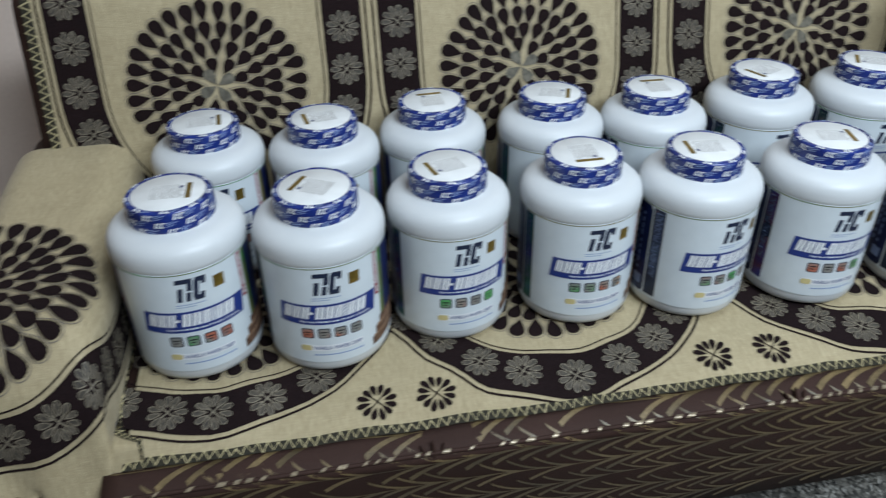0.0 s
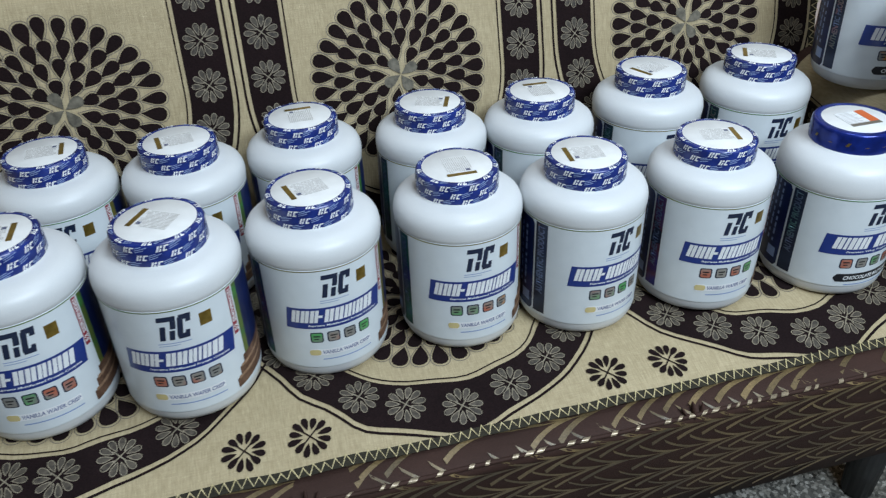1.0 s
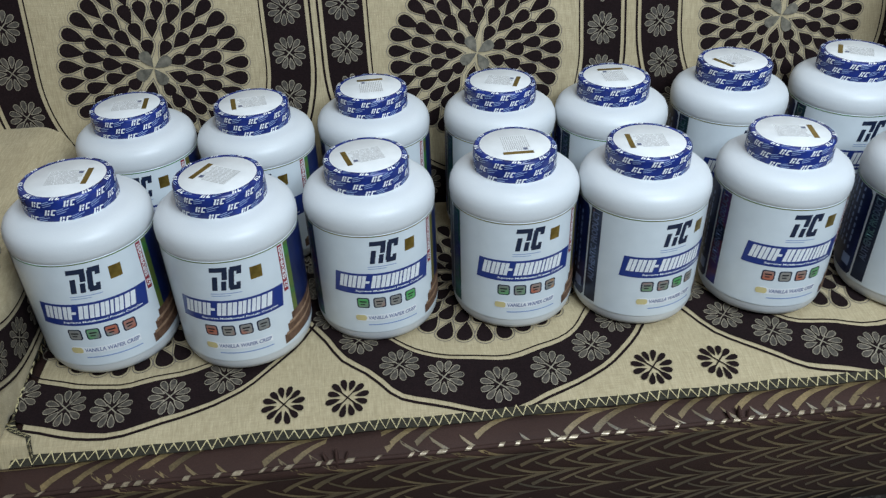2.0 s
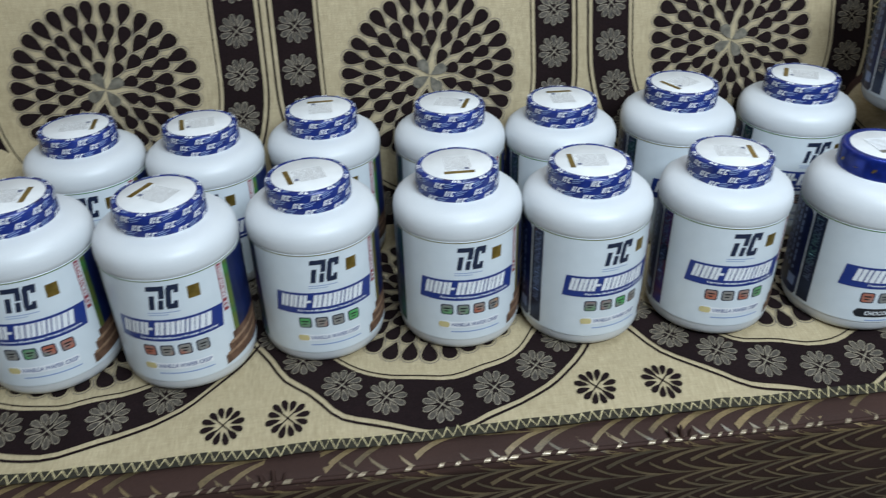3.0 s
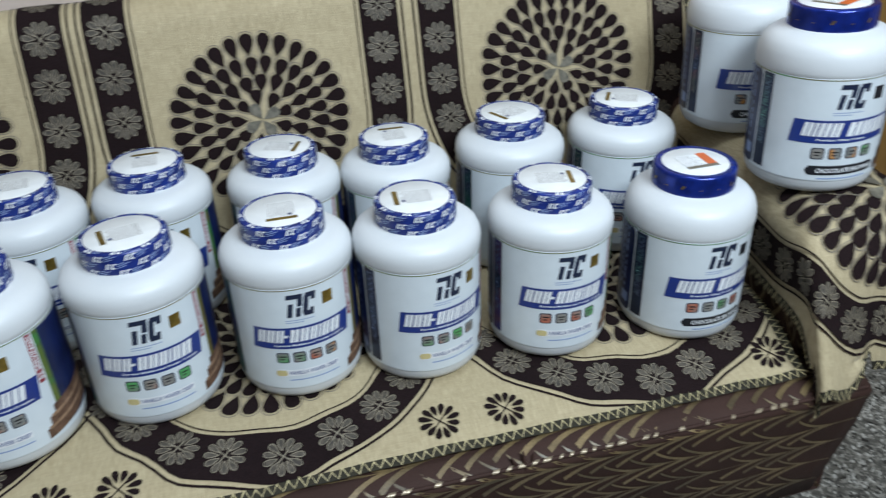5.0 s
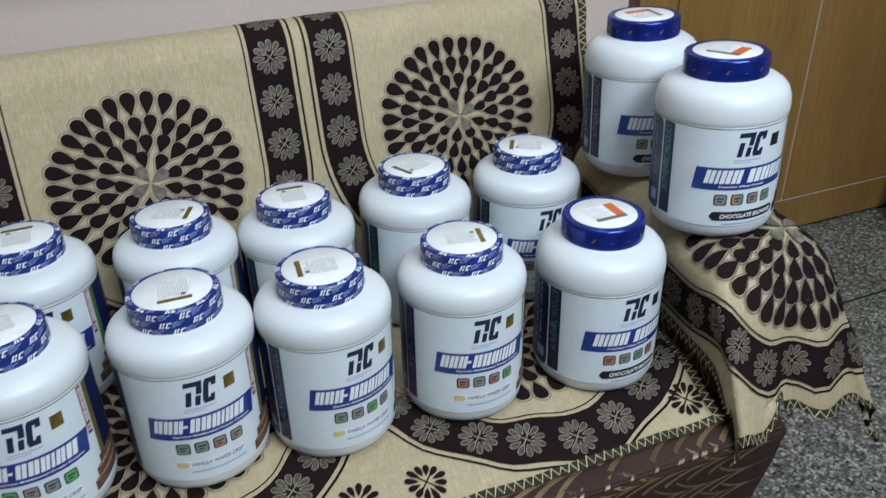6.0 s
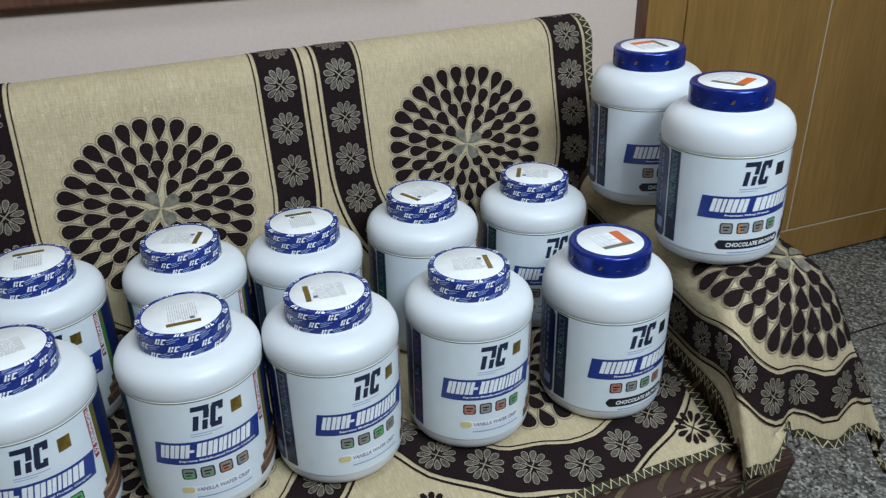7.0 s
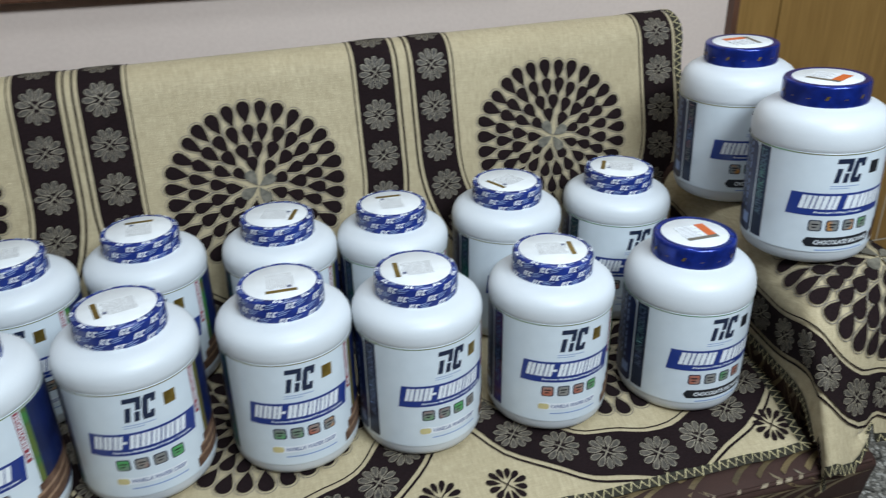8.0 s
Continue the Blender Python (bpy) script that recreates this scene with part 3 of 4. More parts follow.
def band(ob, laid, cu, cv, inner, outer, qtop, flower_r=0.026, pitch=0.064, wave=0.0, seed=0.0, phase=0.5, skew=0.0, lift=0.0009):
    velvet = Sheet(laid, lift)
    ins, outs = u_curve(*inner, qtop), u_curve(*outer, qtop)

    def put(p):
        return cu + p[0] + wave * soft(p[0], p[1], 14, seed), cv + p[1] + wave * soft(p[0], p[1], 14, seed + 7)
    velvet.strip([[put((a[0] + (b[0] - a[0]) * k / 4, a[1] + (b[1] - a[1]) * k / 4)) for k in range(5)] for a, b in zip(ins, outs)])
    for curve, d in ((u_curve(inner[0] - 0.0065, inner[1] - 0.0065, qtop), 0.0020), (u_curve(outer[0] + 0.0075, outer[1] + 0.0075, qtop), 0.0034)):
        velvet.line([put(p) for p in curve], d)
    velvet.make("velvet_band", VELVET, ob, "black-brown velvet band")
    mid = [((a[0] + b[0]) / 2, (a[1] + b[1]) / 2) for a, b in zip(ins, outs)]
    lengths = [0.0]
    for a, b in zip(mid, mid[1:]):
        lengths.append(lengths[-1] + math.hypot(b[0] - a[0], b[1] - a[1]))
    half = lengths[-1] / 2
    steps = [(phase + k) * pitch for k in range(int(half / pitch))]
    for d in [half - k for k in steps if k > 0.3 * pitch] + [half + k + skew for k in steps]:
        j = next(k for k in range(1, len(lengths)) if lengths[k] >= d)
        f = (d - lengths[j - 1]) / (lengths[j] - lengths[j - 1])
        p = put((mid[j - 1][0] + (mid[j][0] - mid[j - 1][0]) * f, mid[j - 1][1] + (mid[j][1] - mid[j - 1][1]) * f))
        flower(ob, laid, THREAD, p[0], p[1], flower_r, 11, random.uniform(0, 0.5), lift)


def trim(surf, path, name_at, width=0.014, lift=0.0016):
    """A dark braid with a zigzag thread along a path of points."""
    braid, zig = Sheet(surf, lift), Sheet(surf, lift + 0.0012)
    fine = []
    for a, b in zip(path, path[1:]):
        n = max(1, int(math.hypot(b[0] - a[0], b[1] - a[1]) / 0.0062))
        fine += [(a[0] + (b[0] - a[0]) * i / n, a[1] + (b[1] - a[1]) * i / n) for i in range(n)]
    fine.append(path[-1])
    braid.line(fine, width)
    zz = []
    for i, p in enumerate(fine):
        a, b = fine[max(0, i - 1)], fine[min(len(fine) - 1, i + 1)]
        d = Vector((b[0] - a[0], b[1] - a[1])).normalized()
        s = (1 if i % 2 else -1) * width * 0.50 * random.uniform(0.65, 1.2)
        zz.append((p[0] - d.y * s, p[1] + d.x * s))
    zig.line(zz, 0.0028)
    braid.make("braid", TRIM, name_at, "dark olive braided edge")
    zig.make("zigzag_thread", ZIGZAG, name_at, "gold zigzag thread")


def cover(name, label, surf, area, cells, lift=0.003):
    """A cloth over one surface with its woven motifs."""
    ob = thing(name, label, "sofa cover", group="sofa covers")
    lifted = Sheet(surf, lift)
    u0, u1, v0, v1 = area
    nu, nv = int((u1 - u0) / cells), int((v1 - v0) / cells)
    verts, faces = grid(lifted.at, u0, u1, nu, v0, v1, nv)
    part_mesh("cloth", mesh_of("cloth", verts, faces, BEIGE), ob)
    return ob, lifted.at


# back cover
ob, laid = cover("back_cover", "beige brocade back cover with black velvet medallions", back_top, (-0.442, 1.080, 0.44, 1.15), 0.0125)
for cu, cv, squash, shift, more, phase in ((-0.189, 0.712, 0.93, 0.0, 0.0, 0.25), (0.314, 0.697, 0.95, 0.0, 0.0, 0.50), (0.826, 0.720, 0.94, 0.004, 0.006, 0.30)):
    medallion(ob, laid, cu, cv, 1.0, squash)
    band(ob, laid, cu + shift, cv, (0.176 + more, 0.20), (0.238 + more, 0.262), 0.40, 0.0255, 0.067, 0.0, 0.0, phase, 0.02 if cu > 0.8 else 0.0)
trim(laid, [(-0.448, 0.46), (-0.448, 1.10)], ob)
trim(laid, [(1.086 + 0.003 * math.sin(i * 1.3), 0.46 + 0.64 * i / 24) for i in range(25)], ob)

# seat cover
ob, laid = cover("seat_cover", "beige brocade seat cover with black velvet medallions", seat_top, (-0.312, 0.966, -0.045, 0.50), 0.0125)
for cu, inner, outer in ((-0.205, (0.200, 0.190), (0.255, 0.246)), (0.268, (0.195, 0.200), (0.252, 0.266)), (0.763, (0.207, 0.202), (0.256, 0.272))):
    medallion(ob, laid, cu, 0.209, 1.02)
    band(ob, laid, cu, 0.232, inner, outer, 0.25, 0.0255, 0.066, 0.012, cu, 0.0)
for cu in (0.0, 0.078, 0.465, 0.552, 0.940):
    flower(ob, laid, VELVET, cu, -0.004, 0.027, 12, 0.2)
front = [(-0.315 + 1.285 * i / 40, -0.045 + 0.004 * soft(i * 0.1, 0, 4)) for i in range(41)]
trim(laid, front, ob)
trim(laid, [(0.970, -0.045), (0.970, 0.2), (0.970, 0.42)], ob)

# arm covers
for cx, surf, cu, cv, side in ((1.070, ARM_R, 1.116, 0.058, 1), (-0.425, ARM_L, -0.475, 0.108, -1)):
    inner, outer = cx - side * (0.208 if side > 0 else 0.216), cx + side * (0.290 if side > 0 else 0.262)
    lo, hi = min(inner, outer), max(inner, outer)
    ob, laid = cover("arm_cover", "beige brocade arm cover with velvet medallion, hanging in folds", surf, (lo, hi, -0.205, 0.46), 0.0065, 0.004)
    medallion(ob, laid, cu, cv, lift=0.0024)
    band(ob, laid, cx + 0.048 if side > 0 else cx - 0.040, 0.076 if side > 0 else 0.128, (0.178, 0.182), (0.232, 0.242), 0.34, 0.025, 0.064, lift=0.0026)
    for u in (lo + 0.038, hi - 0.040):
        flower(ob, laid, VELVET, u, -0.168, 0.026, 12, 0.3, 0.0022)
    trim(laid, [(lo - 0.003, 0.45), (lo - 0.003, -0.207), (hi + 0.003, -0.207), (hi + 0.003, 0.45)], ob)


# ---------------------------------------------------------------- jars
R_LABEL = 0.0828
BODY = [(0.0, 0.0), (0.063, 0.0), (0.0715, 0.0015), (0.0775, 0.006), (0.0808, 0.013), (0.0820, 0.0215), (0.0822, 0.024), (0.0822, 0.168), (0.0823, 0.1722), (0.0831, 0.1735), (0.0837, 0.1775), (0.0838, 0.1850), (0.0826, 0.1920), (0.0795, 0.1985), (0.0742, 0.2032), (0.0660, 0.2072), (0.0580, 0.2088), (0.0535, 0.2100), (0.0510, 0.2120), (0.0, 0.2120)]
LID = [(0.0, 0.2085), (0.0510, 0.2085), (0.0524, 0.2096), (0.0528, 0.2115), (0.0528, 0.2125), (0.0525, 0.2335), (0.0522, 0.2350), (0.0510, 0.2372), (0.0495, 0.2380), (0.0470, 0.2380), (0.0440, 0.2378), (0.0425, 0.2376), (0.0, 0.2376)]
# the larger label-free shoulder of the other kind
KING_BODY = [(r, z if z < 0.1 else z - 0.0115 if z < 0.1860 else z - 0.0115 * (0.2120 - z) / 0.0260) for r, z in BODY]
WIDE = 1.045


def lathe(name, profile, mat, seg=64):
    verts, faces, rings = [], [], []
    for r, z in profile:
        if r == 0:
            rings.append([len(verts)])
            verts.append((0, 0, z))
        else:
            rings.append(list(range(len(verts), len(verts) + seg)))
            verts += [(r * math.cos(2 * math.pi * i / seg), r * math.sin(2 * math.pi * i / seg), z) for i in range(seg)]
    for a, b in zip(rings, rings[1:]):
        for i in range(seg):
            j = (i + 1) % seg
            if len(a) == 1:
                faces.append((a[0], b[j], b[i]))
            elif len(b) == 1:
                faces.append((a[i], a[j], b[0]))
            else:
                faces.append((a[i], a[j], b[j], b[i]))
    return mesh_of(name, verts, faces, mat)


def wrapped(radius):
    """Degrees from the front (to the right) and height, laid round the jar."""
    def surf(a, z):
        f = radians(a) - math.pi / 2
        return Vector((radius * math.cos(f), radius * math.sin(f), z))
    return surf


class Wrap(Sheet):
    def at(self, a, z):
        return self.surf(a, z)

    def quad(self, a0, a1, z0, z1, slant=0.0, bow=0.0):
        """Degrees and metres; slant: degrees by which the top lies further right."""
        n = max(2, int(abs(a1 - a0) / 1.5))
        self.strip([[(a0 + (a1 - a0) * i / n, z0), (a0 + (a1 - a0) * i / n + slant, z1)] for i in range(n + 1)])

    def rounded(self, a0, a1, z0, z1, r):
        """A plate with rounded corners, r in metres."""
        ra = r / R_LABEL * 57.3
        n = 24
        cols = []
        for i in range(n + 1):
            a = a0 + (a1 - a0) * i / n
            e = max(0.0, (a0 + ra - a) / ra, (a - a1 + ra) / ra)
            d = r * (1 - math.sqrt(max(0.0, 1 - e * e)))
            cols.append([(a, z0 + d), (a, z1 - d)])
        self.strip(cols)

    def letters(self, body, a0, a1, z0, z1, upright=True, shear=0.0):
        """Words in the built-in font, fitted into a field; not upright: they read upward."""
        curve = bpy.data.curves.new("words", "FONT")
        curve.body, curve.shear, curve.resolution_u, curve.offset = body, shear, 2, 0.028
        tmp = new("words", curve)
        me = bpy.data.meshes.new_from_object(tmp.evaluated_get(bpy.context.evaluated_depsgraph_get()))
        bpy.data.objects.remove(tmp)
        co = [(v.co.x, v.co.y) for v in me.vertices]
        x0, x1 = min(c[0] for c in co), max(c[0] for c in co)
        y0, y1 = min(c[1] for c in co), max(c[1] for c in co)
        k = len(self.verts)
        for x, y in co:
            f, g = (x - x0) / (x1 - x0), (y - y0) / (y1 - y0)
            self.verts.append(self.surf(a0 + (a1 - a0) * f, z0 + (z1 - z0) * g) if upright else self.surf(a1 - (a1 - a0) * g, z0 + (z1 - z0) * f))
        self.faces += [tuple(k + i for i in p.vertices) for p in me.polygons]
        bpy.data.meshes.remove(me)


PRINT_DROP = [0.0]


def wrap(level):
    low = PRINT_DROP[0]
    base = wrapped(R_LABEL + 0.00025 * level)
    return Wrap(lambda a, z: base(a, z - low), 0)


def bars(w, spans, z0, z1, slant=0.0):
    for a, b in spans:
        w.quad(a, b, z0, z1, slant)


def lid_flat(name, rect, mat, parent, z, label=""):
    x0, x1, y0, y1 = rect
    bm = box(x0, x1, y0, y1, z - 0.0002, z)
    return part(name, bm, mat, parent, label)


def lid_wrap(a, z):
    """Round the lid band and over its rounded rim."""
    rim = ((0.2060, 0.0532, 0.2060), (0.2335, 0.0529, 0.2335), (0.2352, 0.0526, 0.2352), (0.2378, 0.0514, 0.2376), (0.2398, 0.0497, 0.2385), (0.2430, 0.0462, 0.2385), (0.2600, 0.0458, 0.2382))
    for (s0, r0, h0), (s1, r1, h1) in zip(rim, rim[1:]):
        if z <= s1:
            break
    f = min(1.0, (z - s0) / (s1 - s0))
    w = radians(a) - math.pi / 2
    r = r0 + (r1 - r0) * f
    return Vector((r * math.cos(w), r * math.sin(w), h0 + (h1 - h0) * f))


# slanted strokes of the band's emblem: degrees, share of its height, lean
EMBLEM = ((0.0, 2.2, 0.0, 1.0, 3.0), (3.2, 5.6, 0.62, 1.0, 3.0), (3.4, 5.4, 0.0, 0.48, 3.0), (7.4, 9.4, 0.0, 1.0, 3.0), (9.4, 12.6, 0.78, 1.0, 3.0), (9.4, 12.2, 0.0, 0.24, 3.0))


# slanted blocks of the label's emblem: shares of its width and height
EMBLEM_BLOCKS = ((0.0, 0.19, 0.0, 0.60), (-0.10, 0.52, 0.80, 1.0), (0.34, 0.53, 0.46, 0.80), (0.32, 0.50, 0.0, 0.40), (0.58, 0.77, 0.10, 0.90), (0.62, 1.02, 0.79, 1.0), (0.62, 1.0, 0.0, 0.21), (0.85, 1.02, 0.66, 0.79), (0.85, 1.0, 0.21, 0.32))


def make_jar(king):
    jar = thing("jar", "", "jar", (0, 0, 0), "jars on the sofa")
    part_mesh("body", lathe("body", KING_BODY if king else BODY, PLASTIC), jar, "matte white plastic body")
    lid = part_mesh("lid", lathe("lid", LID, KINGBAND if king else BAND), jar, "glossy dark blue screw lid" if king else "blue printed lid band")
    # top disc with its sticker
    disc = 0.0418 if king else 0.0446
    part_mesh("lid_disc", lathe("lid_disc", [(0.0, 0.2379), (disc, 0.2379), (disc + 0.0006, 0.2374), (disc + 0.0006, 0.2365)], STICKER), lid, "white paper disc")
    if king:
        lid_flat("sticker", (-0.020, 0.0235, -0.020, 0.020), FOILGREY, lid, 0.2382, "grey-brown foil sticker")
        lid_flat("sticker_field", (-0.020, 0.010, -0.0130, 0.0195), WHITEINK, lid, 0.2384, "white field")
        lid_flat("colour_bar", (0.0105, 0.0235, -0.0130, 0.020), ORANGE, lid, 0.2384, "orange bar")
        for i in range(9):
            lid_flat("print_line", (-0.0185, 0.008 - 0.004 * (i % 3), -0.0122 + i * 0.0034, -0.0111 + i * 0.0034), PALEGREY, lid, 0.2385)
    else:
        lid_flat("sticker", (-0.022, 0.020, -0.0175, 0.0175), STICKER, lid, 0.2381, "white printed sticker")
        lid_flat("gold_bar", (0.021, 0.0275, -0.019, 0.019), GOLD, lid, 0.2383, "dull gold bar")
        for i in range(13):
            y, x = -0.0160 + i * 0.0026, -0.0208
            while x < 0.012:
                wide = random.uniform(0.006, 0.013)
                lid_flat("print_line", (x, min(x + wide, 0.0185), y, y + 0.0011), PALEGREY, lid, 0.2383)
                x += wide + random.uniform(0.0008, 0.0016)
        lid_flat("print_mark", (0.0125, 0.0178, 0.0075, 0.0125), SLATE, lid, 0.2384)
    # print round the lid
    ring = Wrap(wrapped(0.0532), 0)
    ring2 = Wrap(wrapped(0.0530), 0)
    if king:
        for i in range(15):
            ring.quad(i * 24, i * 24 + 4, 0.2205, 0.2215 + 0.004 * (i % 2), 3)
        ring.make("lid_print", GOLD, lid, "dim gold specks")
    else:
        ring, ring2 = Wrap(lid_wrap, 0), Wrap(lid_wrap, 0)
        for row in range(4):
            for i in range(9):
                a, z, h = i * 40 - row * 15, 0.2096 + row * 0.0094, 0.0070
                for a0, a1, f0, f1, slant in EMBLEM:
                    zs = [z + h * (f0 + (f1 - f0) * k / 3) for k in range(4)]
                    for z0, z1 in zip(zs, zs[1:]):
                        s0, s1 = slant * (z0 - z) / h, slant * (z1 - z) / h
                        ring.strip([[(a + a0 + s0, z0), (a + a0 + s1, z1)], [(a + a1 + s0, z0), (a + a1 + s1, z1)]])
                for o, n in ((0.0006, 6), (0.0030, 8), (0.0052, 5)):
                    ring2.strip([[(a + 15.5 + k * 2.2, z + o + 0.0005 * k), (a + 15.5 + k * 2.2, z + o + 0.0009 + 0.0005 * k)] for k in range(n)])
        ring.make("lid_print", WHITEINK, lid, "white repeated emblem shapes")
        ring2.make("lid_print", PALEBLUE, lid, "pale blue lines")

    rise = 0.1609 if king else 0.1724
    label = part_mesh("label", lathe("label", [(R_LABEL - 0.0006, 0.0218), (R_LABEL - 0.0001, 0.0222), (R_LABEL, 0.0232), (R_LABEL, 0.0260), (R_LABEL, rise - 0.0044), (R_LABEL, rise - 0.0012), (R_LABEL - 0.0001, rise - 0.0006), (R_LABEL - 0.0006, rise)], PAPER), jar, "pale grey-white wrap label")

    def put(w, name, mat, text=""):
        w.make(name, mat, label, text)

    a = wrap(1)
    a.strip([[(k * 6, rise - 0.0022), (k * 6, rise - 0.0008)] for k in range(61)])
    put(a, "label_edge", GREENGOLD, "thin shiny green edge")
    PRINT_DROP[0] = 0.010 if king else 0.0
    # emblem of plain shapes
    a = wrap(1)
    for u0, u1, f0, f1 in EMBLEM_BLOCKS:
        z0, z1 = 0.1318 + 0.0322 * f0, 0.1318 + 0.0322 * f1
        a.quad(-10.0 + 22.5 * u0 + 3.6 * f0, -10.0 + 22.5 * u1 + 3.6 * f0, z0, z1, 3.6 * (f1 - f0))
    put(a, "emblem", INK, "dark emblem of plain shapes")
    a = wrap(1)
    bars(a, ((-12, 13),), 0.1266, 0.1276)
    bars(a, ((-12, 4),), 0.1235, 0.1244)
    put(a, "small_print", PALEBLUE)
    a = wrap(1)
    a.quad(21.5, 31.5, 0.1405, 0.1575, 0.6)
    put(a, "foil_square", BLACK if king else GOLD, "black square" if king else "gold foil square")
    # name banner
    a = wrap(1)
    a.quad(-45, 45, 0.0855, 0.1170, 3.0)
    put(a, "banner", BLUE, "deep blue slanted banner")
    widths = (9, 4, 10, 9, 0, 13, 10, 9, 9) if king else (8, 8, 8, 4.5, 8.5, 8.5, 7.5, 3.5, 8, 10.5)
    x = -35.0 if king else -39.5
    for i, wd in enumerate(widths):
        if wd == 0:
            x += 5
            continue
        a = wrap(2)
        if (not king) and i == 3:
            a.quad(x, x + wd - 1, 0.1023, 0.1060, 0.5)
        else:
            for f0, f1 in ((0.0, 0.46), (0.55, 1.0)) if wd > 6 else ((0.0, 1.0),):
                a.quad(x + (wd - 1.1) * f0, x + (wd - 1.1) * f1, 0.0950, 0.1139, 2.6)
        put(a, "banner_bar", WHITEINK)
        x += wd
    a = wrap(2)
    a.letters("Premium Whey Protein" if king else "Supreme Multifaceted Protein Complex", -22 if king else -25, 20 if king else 40, 0.0883, 0.0920, True, 0.15)
    put(a, "banner_text", WHITEINK, "small white words")
    # four icons
    for c in (-19, -4.5, 10, 24.5):
        a = wrap(1)
        a.rounded(c - 5.6, c + 5.6, 0.0635, 0.0795, 0.003)
        put(a, "icon_frame", INK)
        a = wrap(2)
        a.rounded(c - 4.5, c + 4.5, 0.0648, 0.0782, 0.0024)
        put(a, "icon", ICON, "shiny foil icon")
        a = wrap(3)
        a.quad(c - 3, c + 3, 0.0725, 0.0745)
        a.quad(c - 2.5, c + 1.5, 0.0685, 0.0702)
        put(a, "icon_mark", BLACK)
    # flavour line
    if king:
        a = wrap(1)
        a.rounded(-27, 38, 0.0410, 0.0543, 0.0055)
        put(a, "flavour_bar", BLACK, "black rounded bar")
        a = wrap(2)
        a.letters("CHOCOLATE BROWNIE", -18, 35, 0.0443, 0.0507, True, 0.15)
        put(a, "flavour_text", WHITEINK, "white words")
    else:
        a = wrap(1)
        a.rounded(-27, -16, 0.0415, 0.0533, 0.0045)
        a.quad(-19, 30, 0.0425, 0.0523)
        put(a, "flavour_bar", WHITEINK, "pale bar")
        a = wrap(2)
        a.rounded(-27, -17, 0.0430, 0.0518, 0.0035)
        put(a, "flavour_patch", YELLOW, "vanilla yellow patch")
        a = wrap(2)
        a.letters("VANILLA WAFER CRISP", -15.5, 29, 0.0446, 0.0504, True, 0.15)
        put(a, "flavour_text", LILAC, "slate-blue words")
    a = wrap(1)
    bars(a, ((-16, 30),), 0.0352, 0.0369)
    put(a, "small_print", PALEBLUE)
    # right side of the label
    PRINT_DROP[0] = 0.0
    a = wrap(1)
    a.quad(48.5, 53.5, 0.1028, rise - 0.0034)
    put(a, "servings_strip", RED, "red strip")
    a = wrap(2)
    a.letters("52 SERVINGS!", 49.2, 52.9, 0.1070, rise - 0.0060, False)
    put(a, "servings_text", WHITEINK, "white words reading upward")
    a = wrap(1)
    a.quad(55, 60.5, 0.0308, rise - 0.0034)
    put(a, "foil_strip", GREENGOLD, "green-gold foil strip")
    a = wrap(1)
    a.quad(60.5, 150, 0.0308, rise - 0.0034)
    put(a, "side_panel", NAVY, "navy side panel")
    a = wrap(2)
    for i in range(14):
        a.quad(104, 104 + 26 + 12 * ((i * 7) % 3) / 2, 0.1505 - i * 0.006, 0.1525 - i * 0.006)
    put(a, "panel_print", PALEBLUE)
    for i, (a0, a1, z0, z1, m) in enumerate(((41, 98, 0.0269, 0.0406, 0), (46, 102, 0.0406, 0.0545, 1), (52, 106, 0.0545, 0.0670, 0), (43, 98, 0.0391, 0.0431, 2), (48, 102, 0.0527, 0.0569, 2))):
        a = wrap(3 if m == 2 else 2)
        a.strip([[(a0 + (a1 - a0) * k / 10, z0 + 0.010 * k / 10), (a0 + (a1 - a0) * k / 10, z1 + 0.010 * k / 10)] for k in range(11)])
        put(a, "printed_wafer", CHOCO if king else (WAFERLIGHT if m == 2 else WAFER), "printed brown biscuit layer")
    # left side of the label
    a = wrap(1)
    a.quad(-79, -66, 0.0274, rise - 0.0034)
    put(a, "seal_strip", HOLO, "dark holographic strip")
    a = wrap(2)
    a.letters("AUTHENTIC PRODUCT", -76.5, -69, 0.0593, rise - 0.0060, False)
    put(a, "seal_text", SEALTEXT, "pale words reading upward")
    a = wrap(1)
    a.rounded(-148, -81, 0.0250, rise - 0.0034, 0.006)
    put(a, "facts_panel", NAVY, "navy panel of small print")
    a = wrap(2)
    for i in range(7):
        for k in range(9):
            z = 0.060 + k * 0.0112
            a.quad(-93 - i * 7, -90.6 - i * 7, z, z + 0.005 + 0.0045 * ((i * 5 + k * 3) % 4) / 3)
    a.quad(-96, -85, 0.0367, 0.0521)
    put(a, "facts_print", PALEBLUE)
    return jar, lid


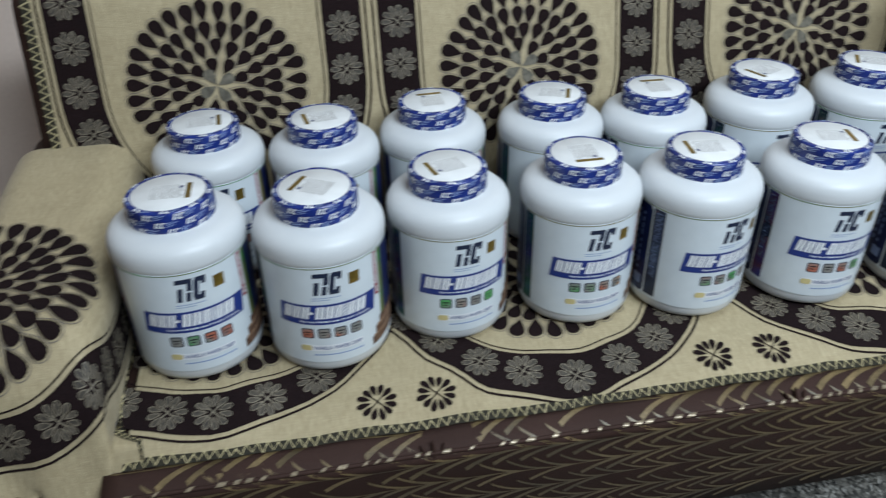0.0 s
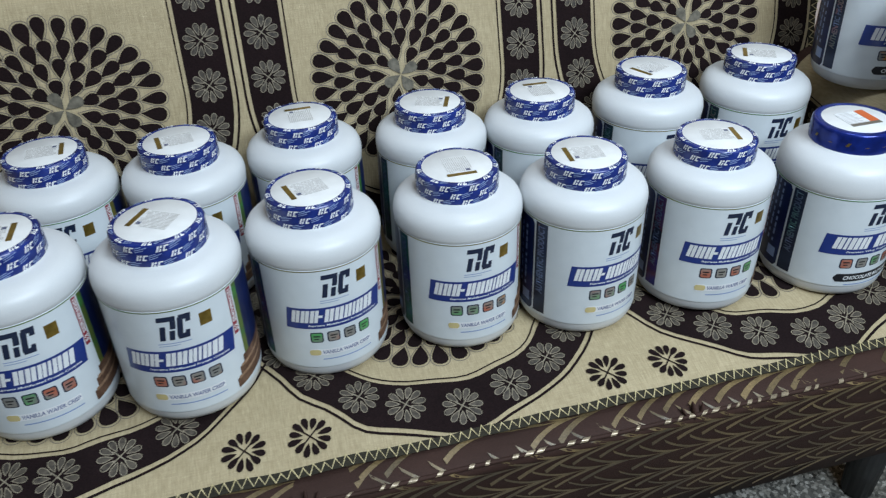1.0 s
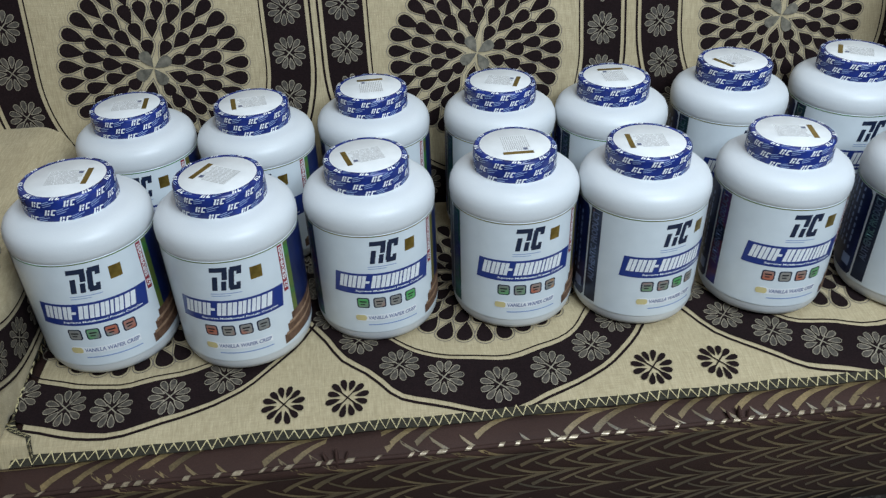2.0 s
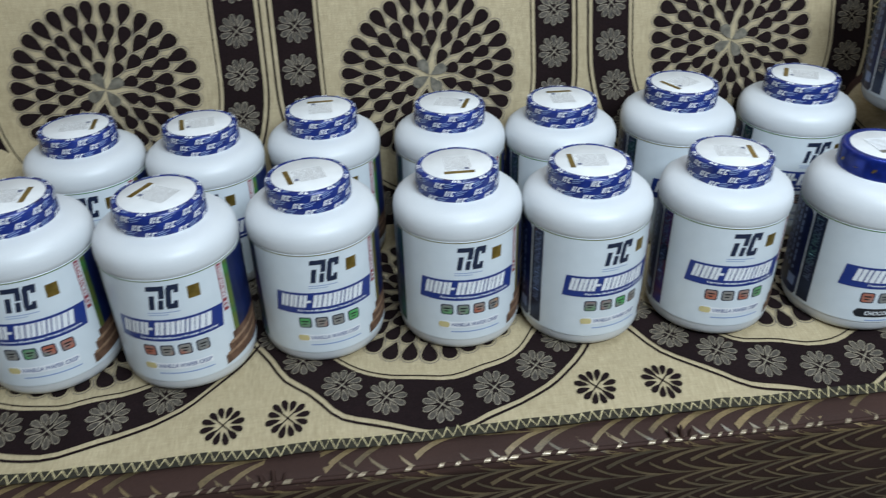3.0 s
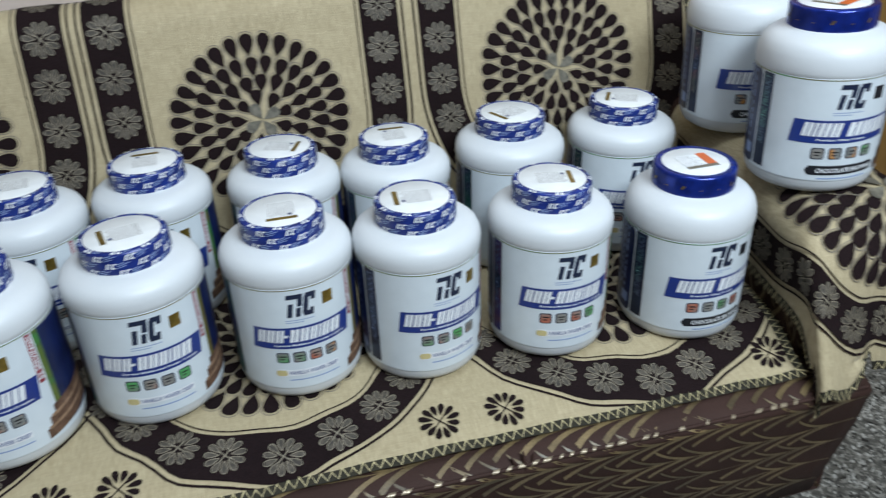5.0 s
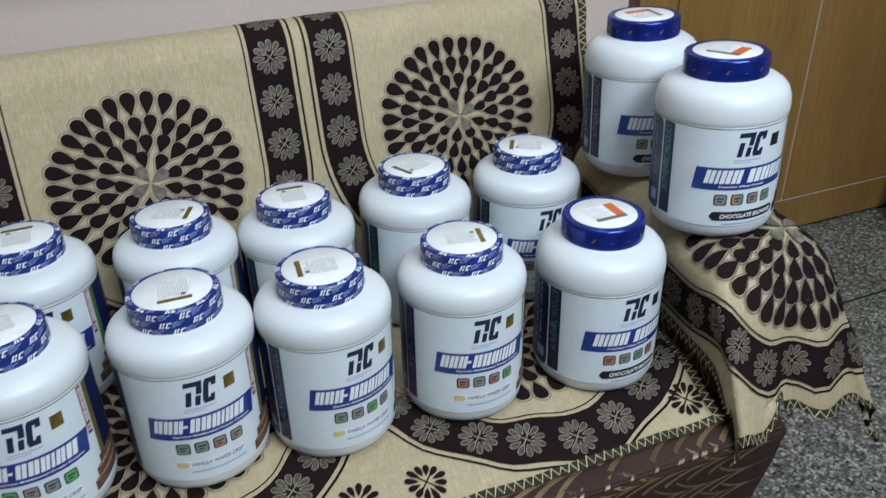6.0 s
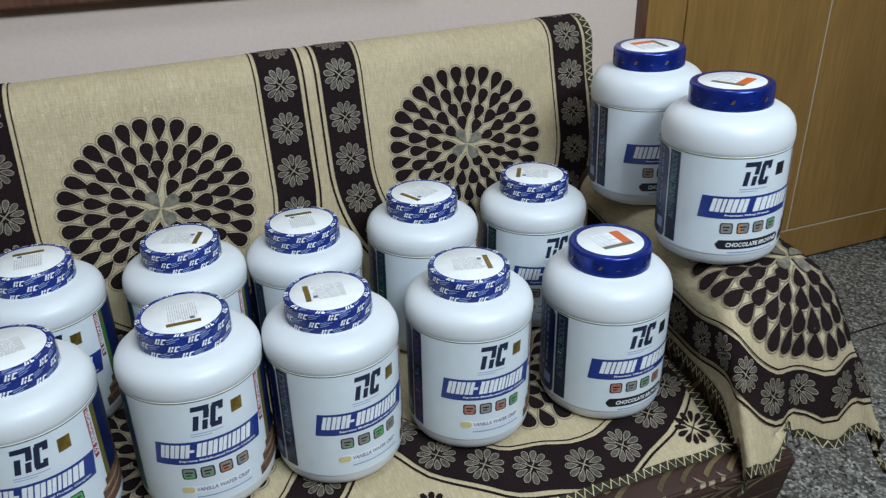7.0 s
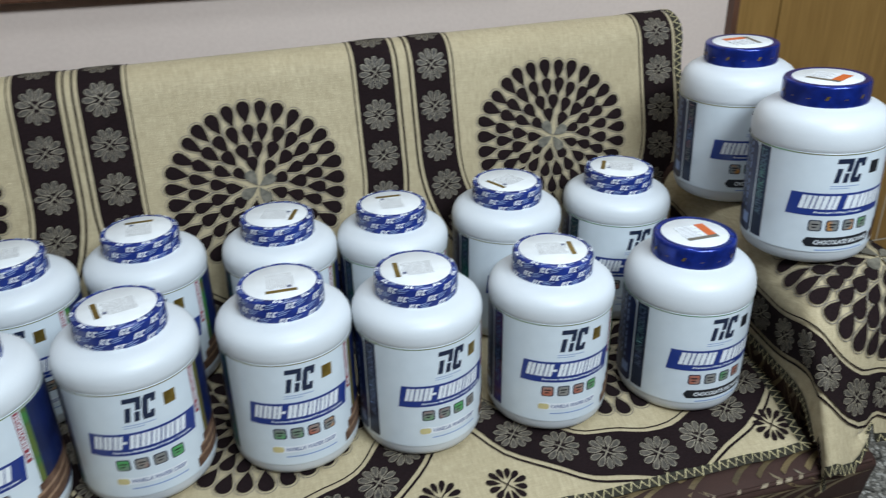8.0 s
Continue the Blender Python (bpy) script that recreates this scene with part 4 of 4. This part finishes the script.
SEAT_Z = 0.4655
FRONT = [(-0.229, 0.148, 9, 0), (-0.050, 0.131, -1, 150), (0.125, 0.159, 6, 195), (0.312, 0.157, 1, 270), (0.479, 0.141, 12, 175), (0.661, 0.133, -4, -12)]
REAR = [(-0.206, 0.368, 5, 5), (-0.033, 0.350, 0, 190), (0.140, 0.376, 2, 92), (0.327, 0.362, 0, -20), (0.497, 0.352, 6, 88), (0.684, 0.365, 4, 205), (0.875, 0.363, -3, 150)]
KINGS = [(0.861, 0.115, SEAT_Z, 0, 0, 0.0), (1.072, 0.346, 0.6585, -10, 85, -2.2), (1.058, 0.138, 0.6530, -14, -65, -2.4)]
pro, pro_lid = make_jar(False)
royal, royal_lid = make_jar(True)
PRO_TEXT = "white plastic jar with blue printed lid band"
KING_TEXT = "white plastic jar with glossy dark blue lid"


def place(source, first, x, y, z, yaw, lid_turn, text, lean=0.0):
    m = pose(x, y, z, random.uniform(-0.6, 0.6), lean + random.uniform(-0.6, 0.6), yaw)
    if source is royal:
        source.scale = (WIDE, WIDE, 1.01)
    if first:
        source.matrix_basis = m @ Matrix.Diagonal((*source.scale, 1))
        ob = source
    else:
        ob = copy_thing(source, m)
    if x < 0 and y < 0.2:
        ob.scale = [v * (1.028 if x < -0.1 else 1.018) for v in ob.scale]
    if 0.6 < x < 1.0 and y > 0.3:
        ob.scale = [v * 1.03 for v in ob.scale]
    for child in ob.children:
        if child.name.startswith("lid"):
            child.rotation_euler = (0, 0, radians(lid_turn - yaw))
    return tagged(ob, text)


for i, (x, y, yaw, turn) in enumerate(FRONT + REAR):
    row = " in front row" if i < len(FRONT) else " in rear row"
    if i:
        place(pro, False, x, y, SEAT_Z, yaw, turn, PRO_TEXT + row)
for i, (x, y, z, yaw, turn, lean) in enumerate(KINGS):
    if i:
        place(royal, False, x, y, z, yaw, turn, KING_TEXT + " on armrest", lean)
place(pro, True, FRONT[0][0], FRONT[0][1], SEAT_Z, FRONT[0][2], FRONT[0][3], PRO_TEXT + " in front row")
place(royal, True, KINGS[0][0], KINGS[0][1], SEAT_Z, KINGS[0][3], KINGS[0][4], KING_TEXT + " in front row")
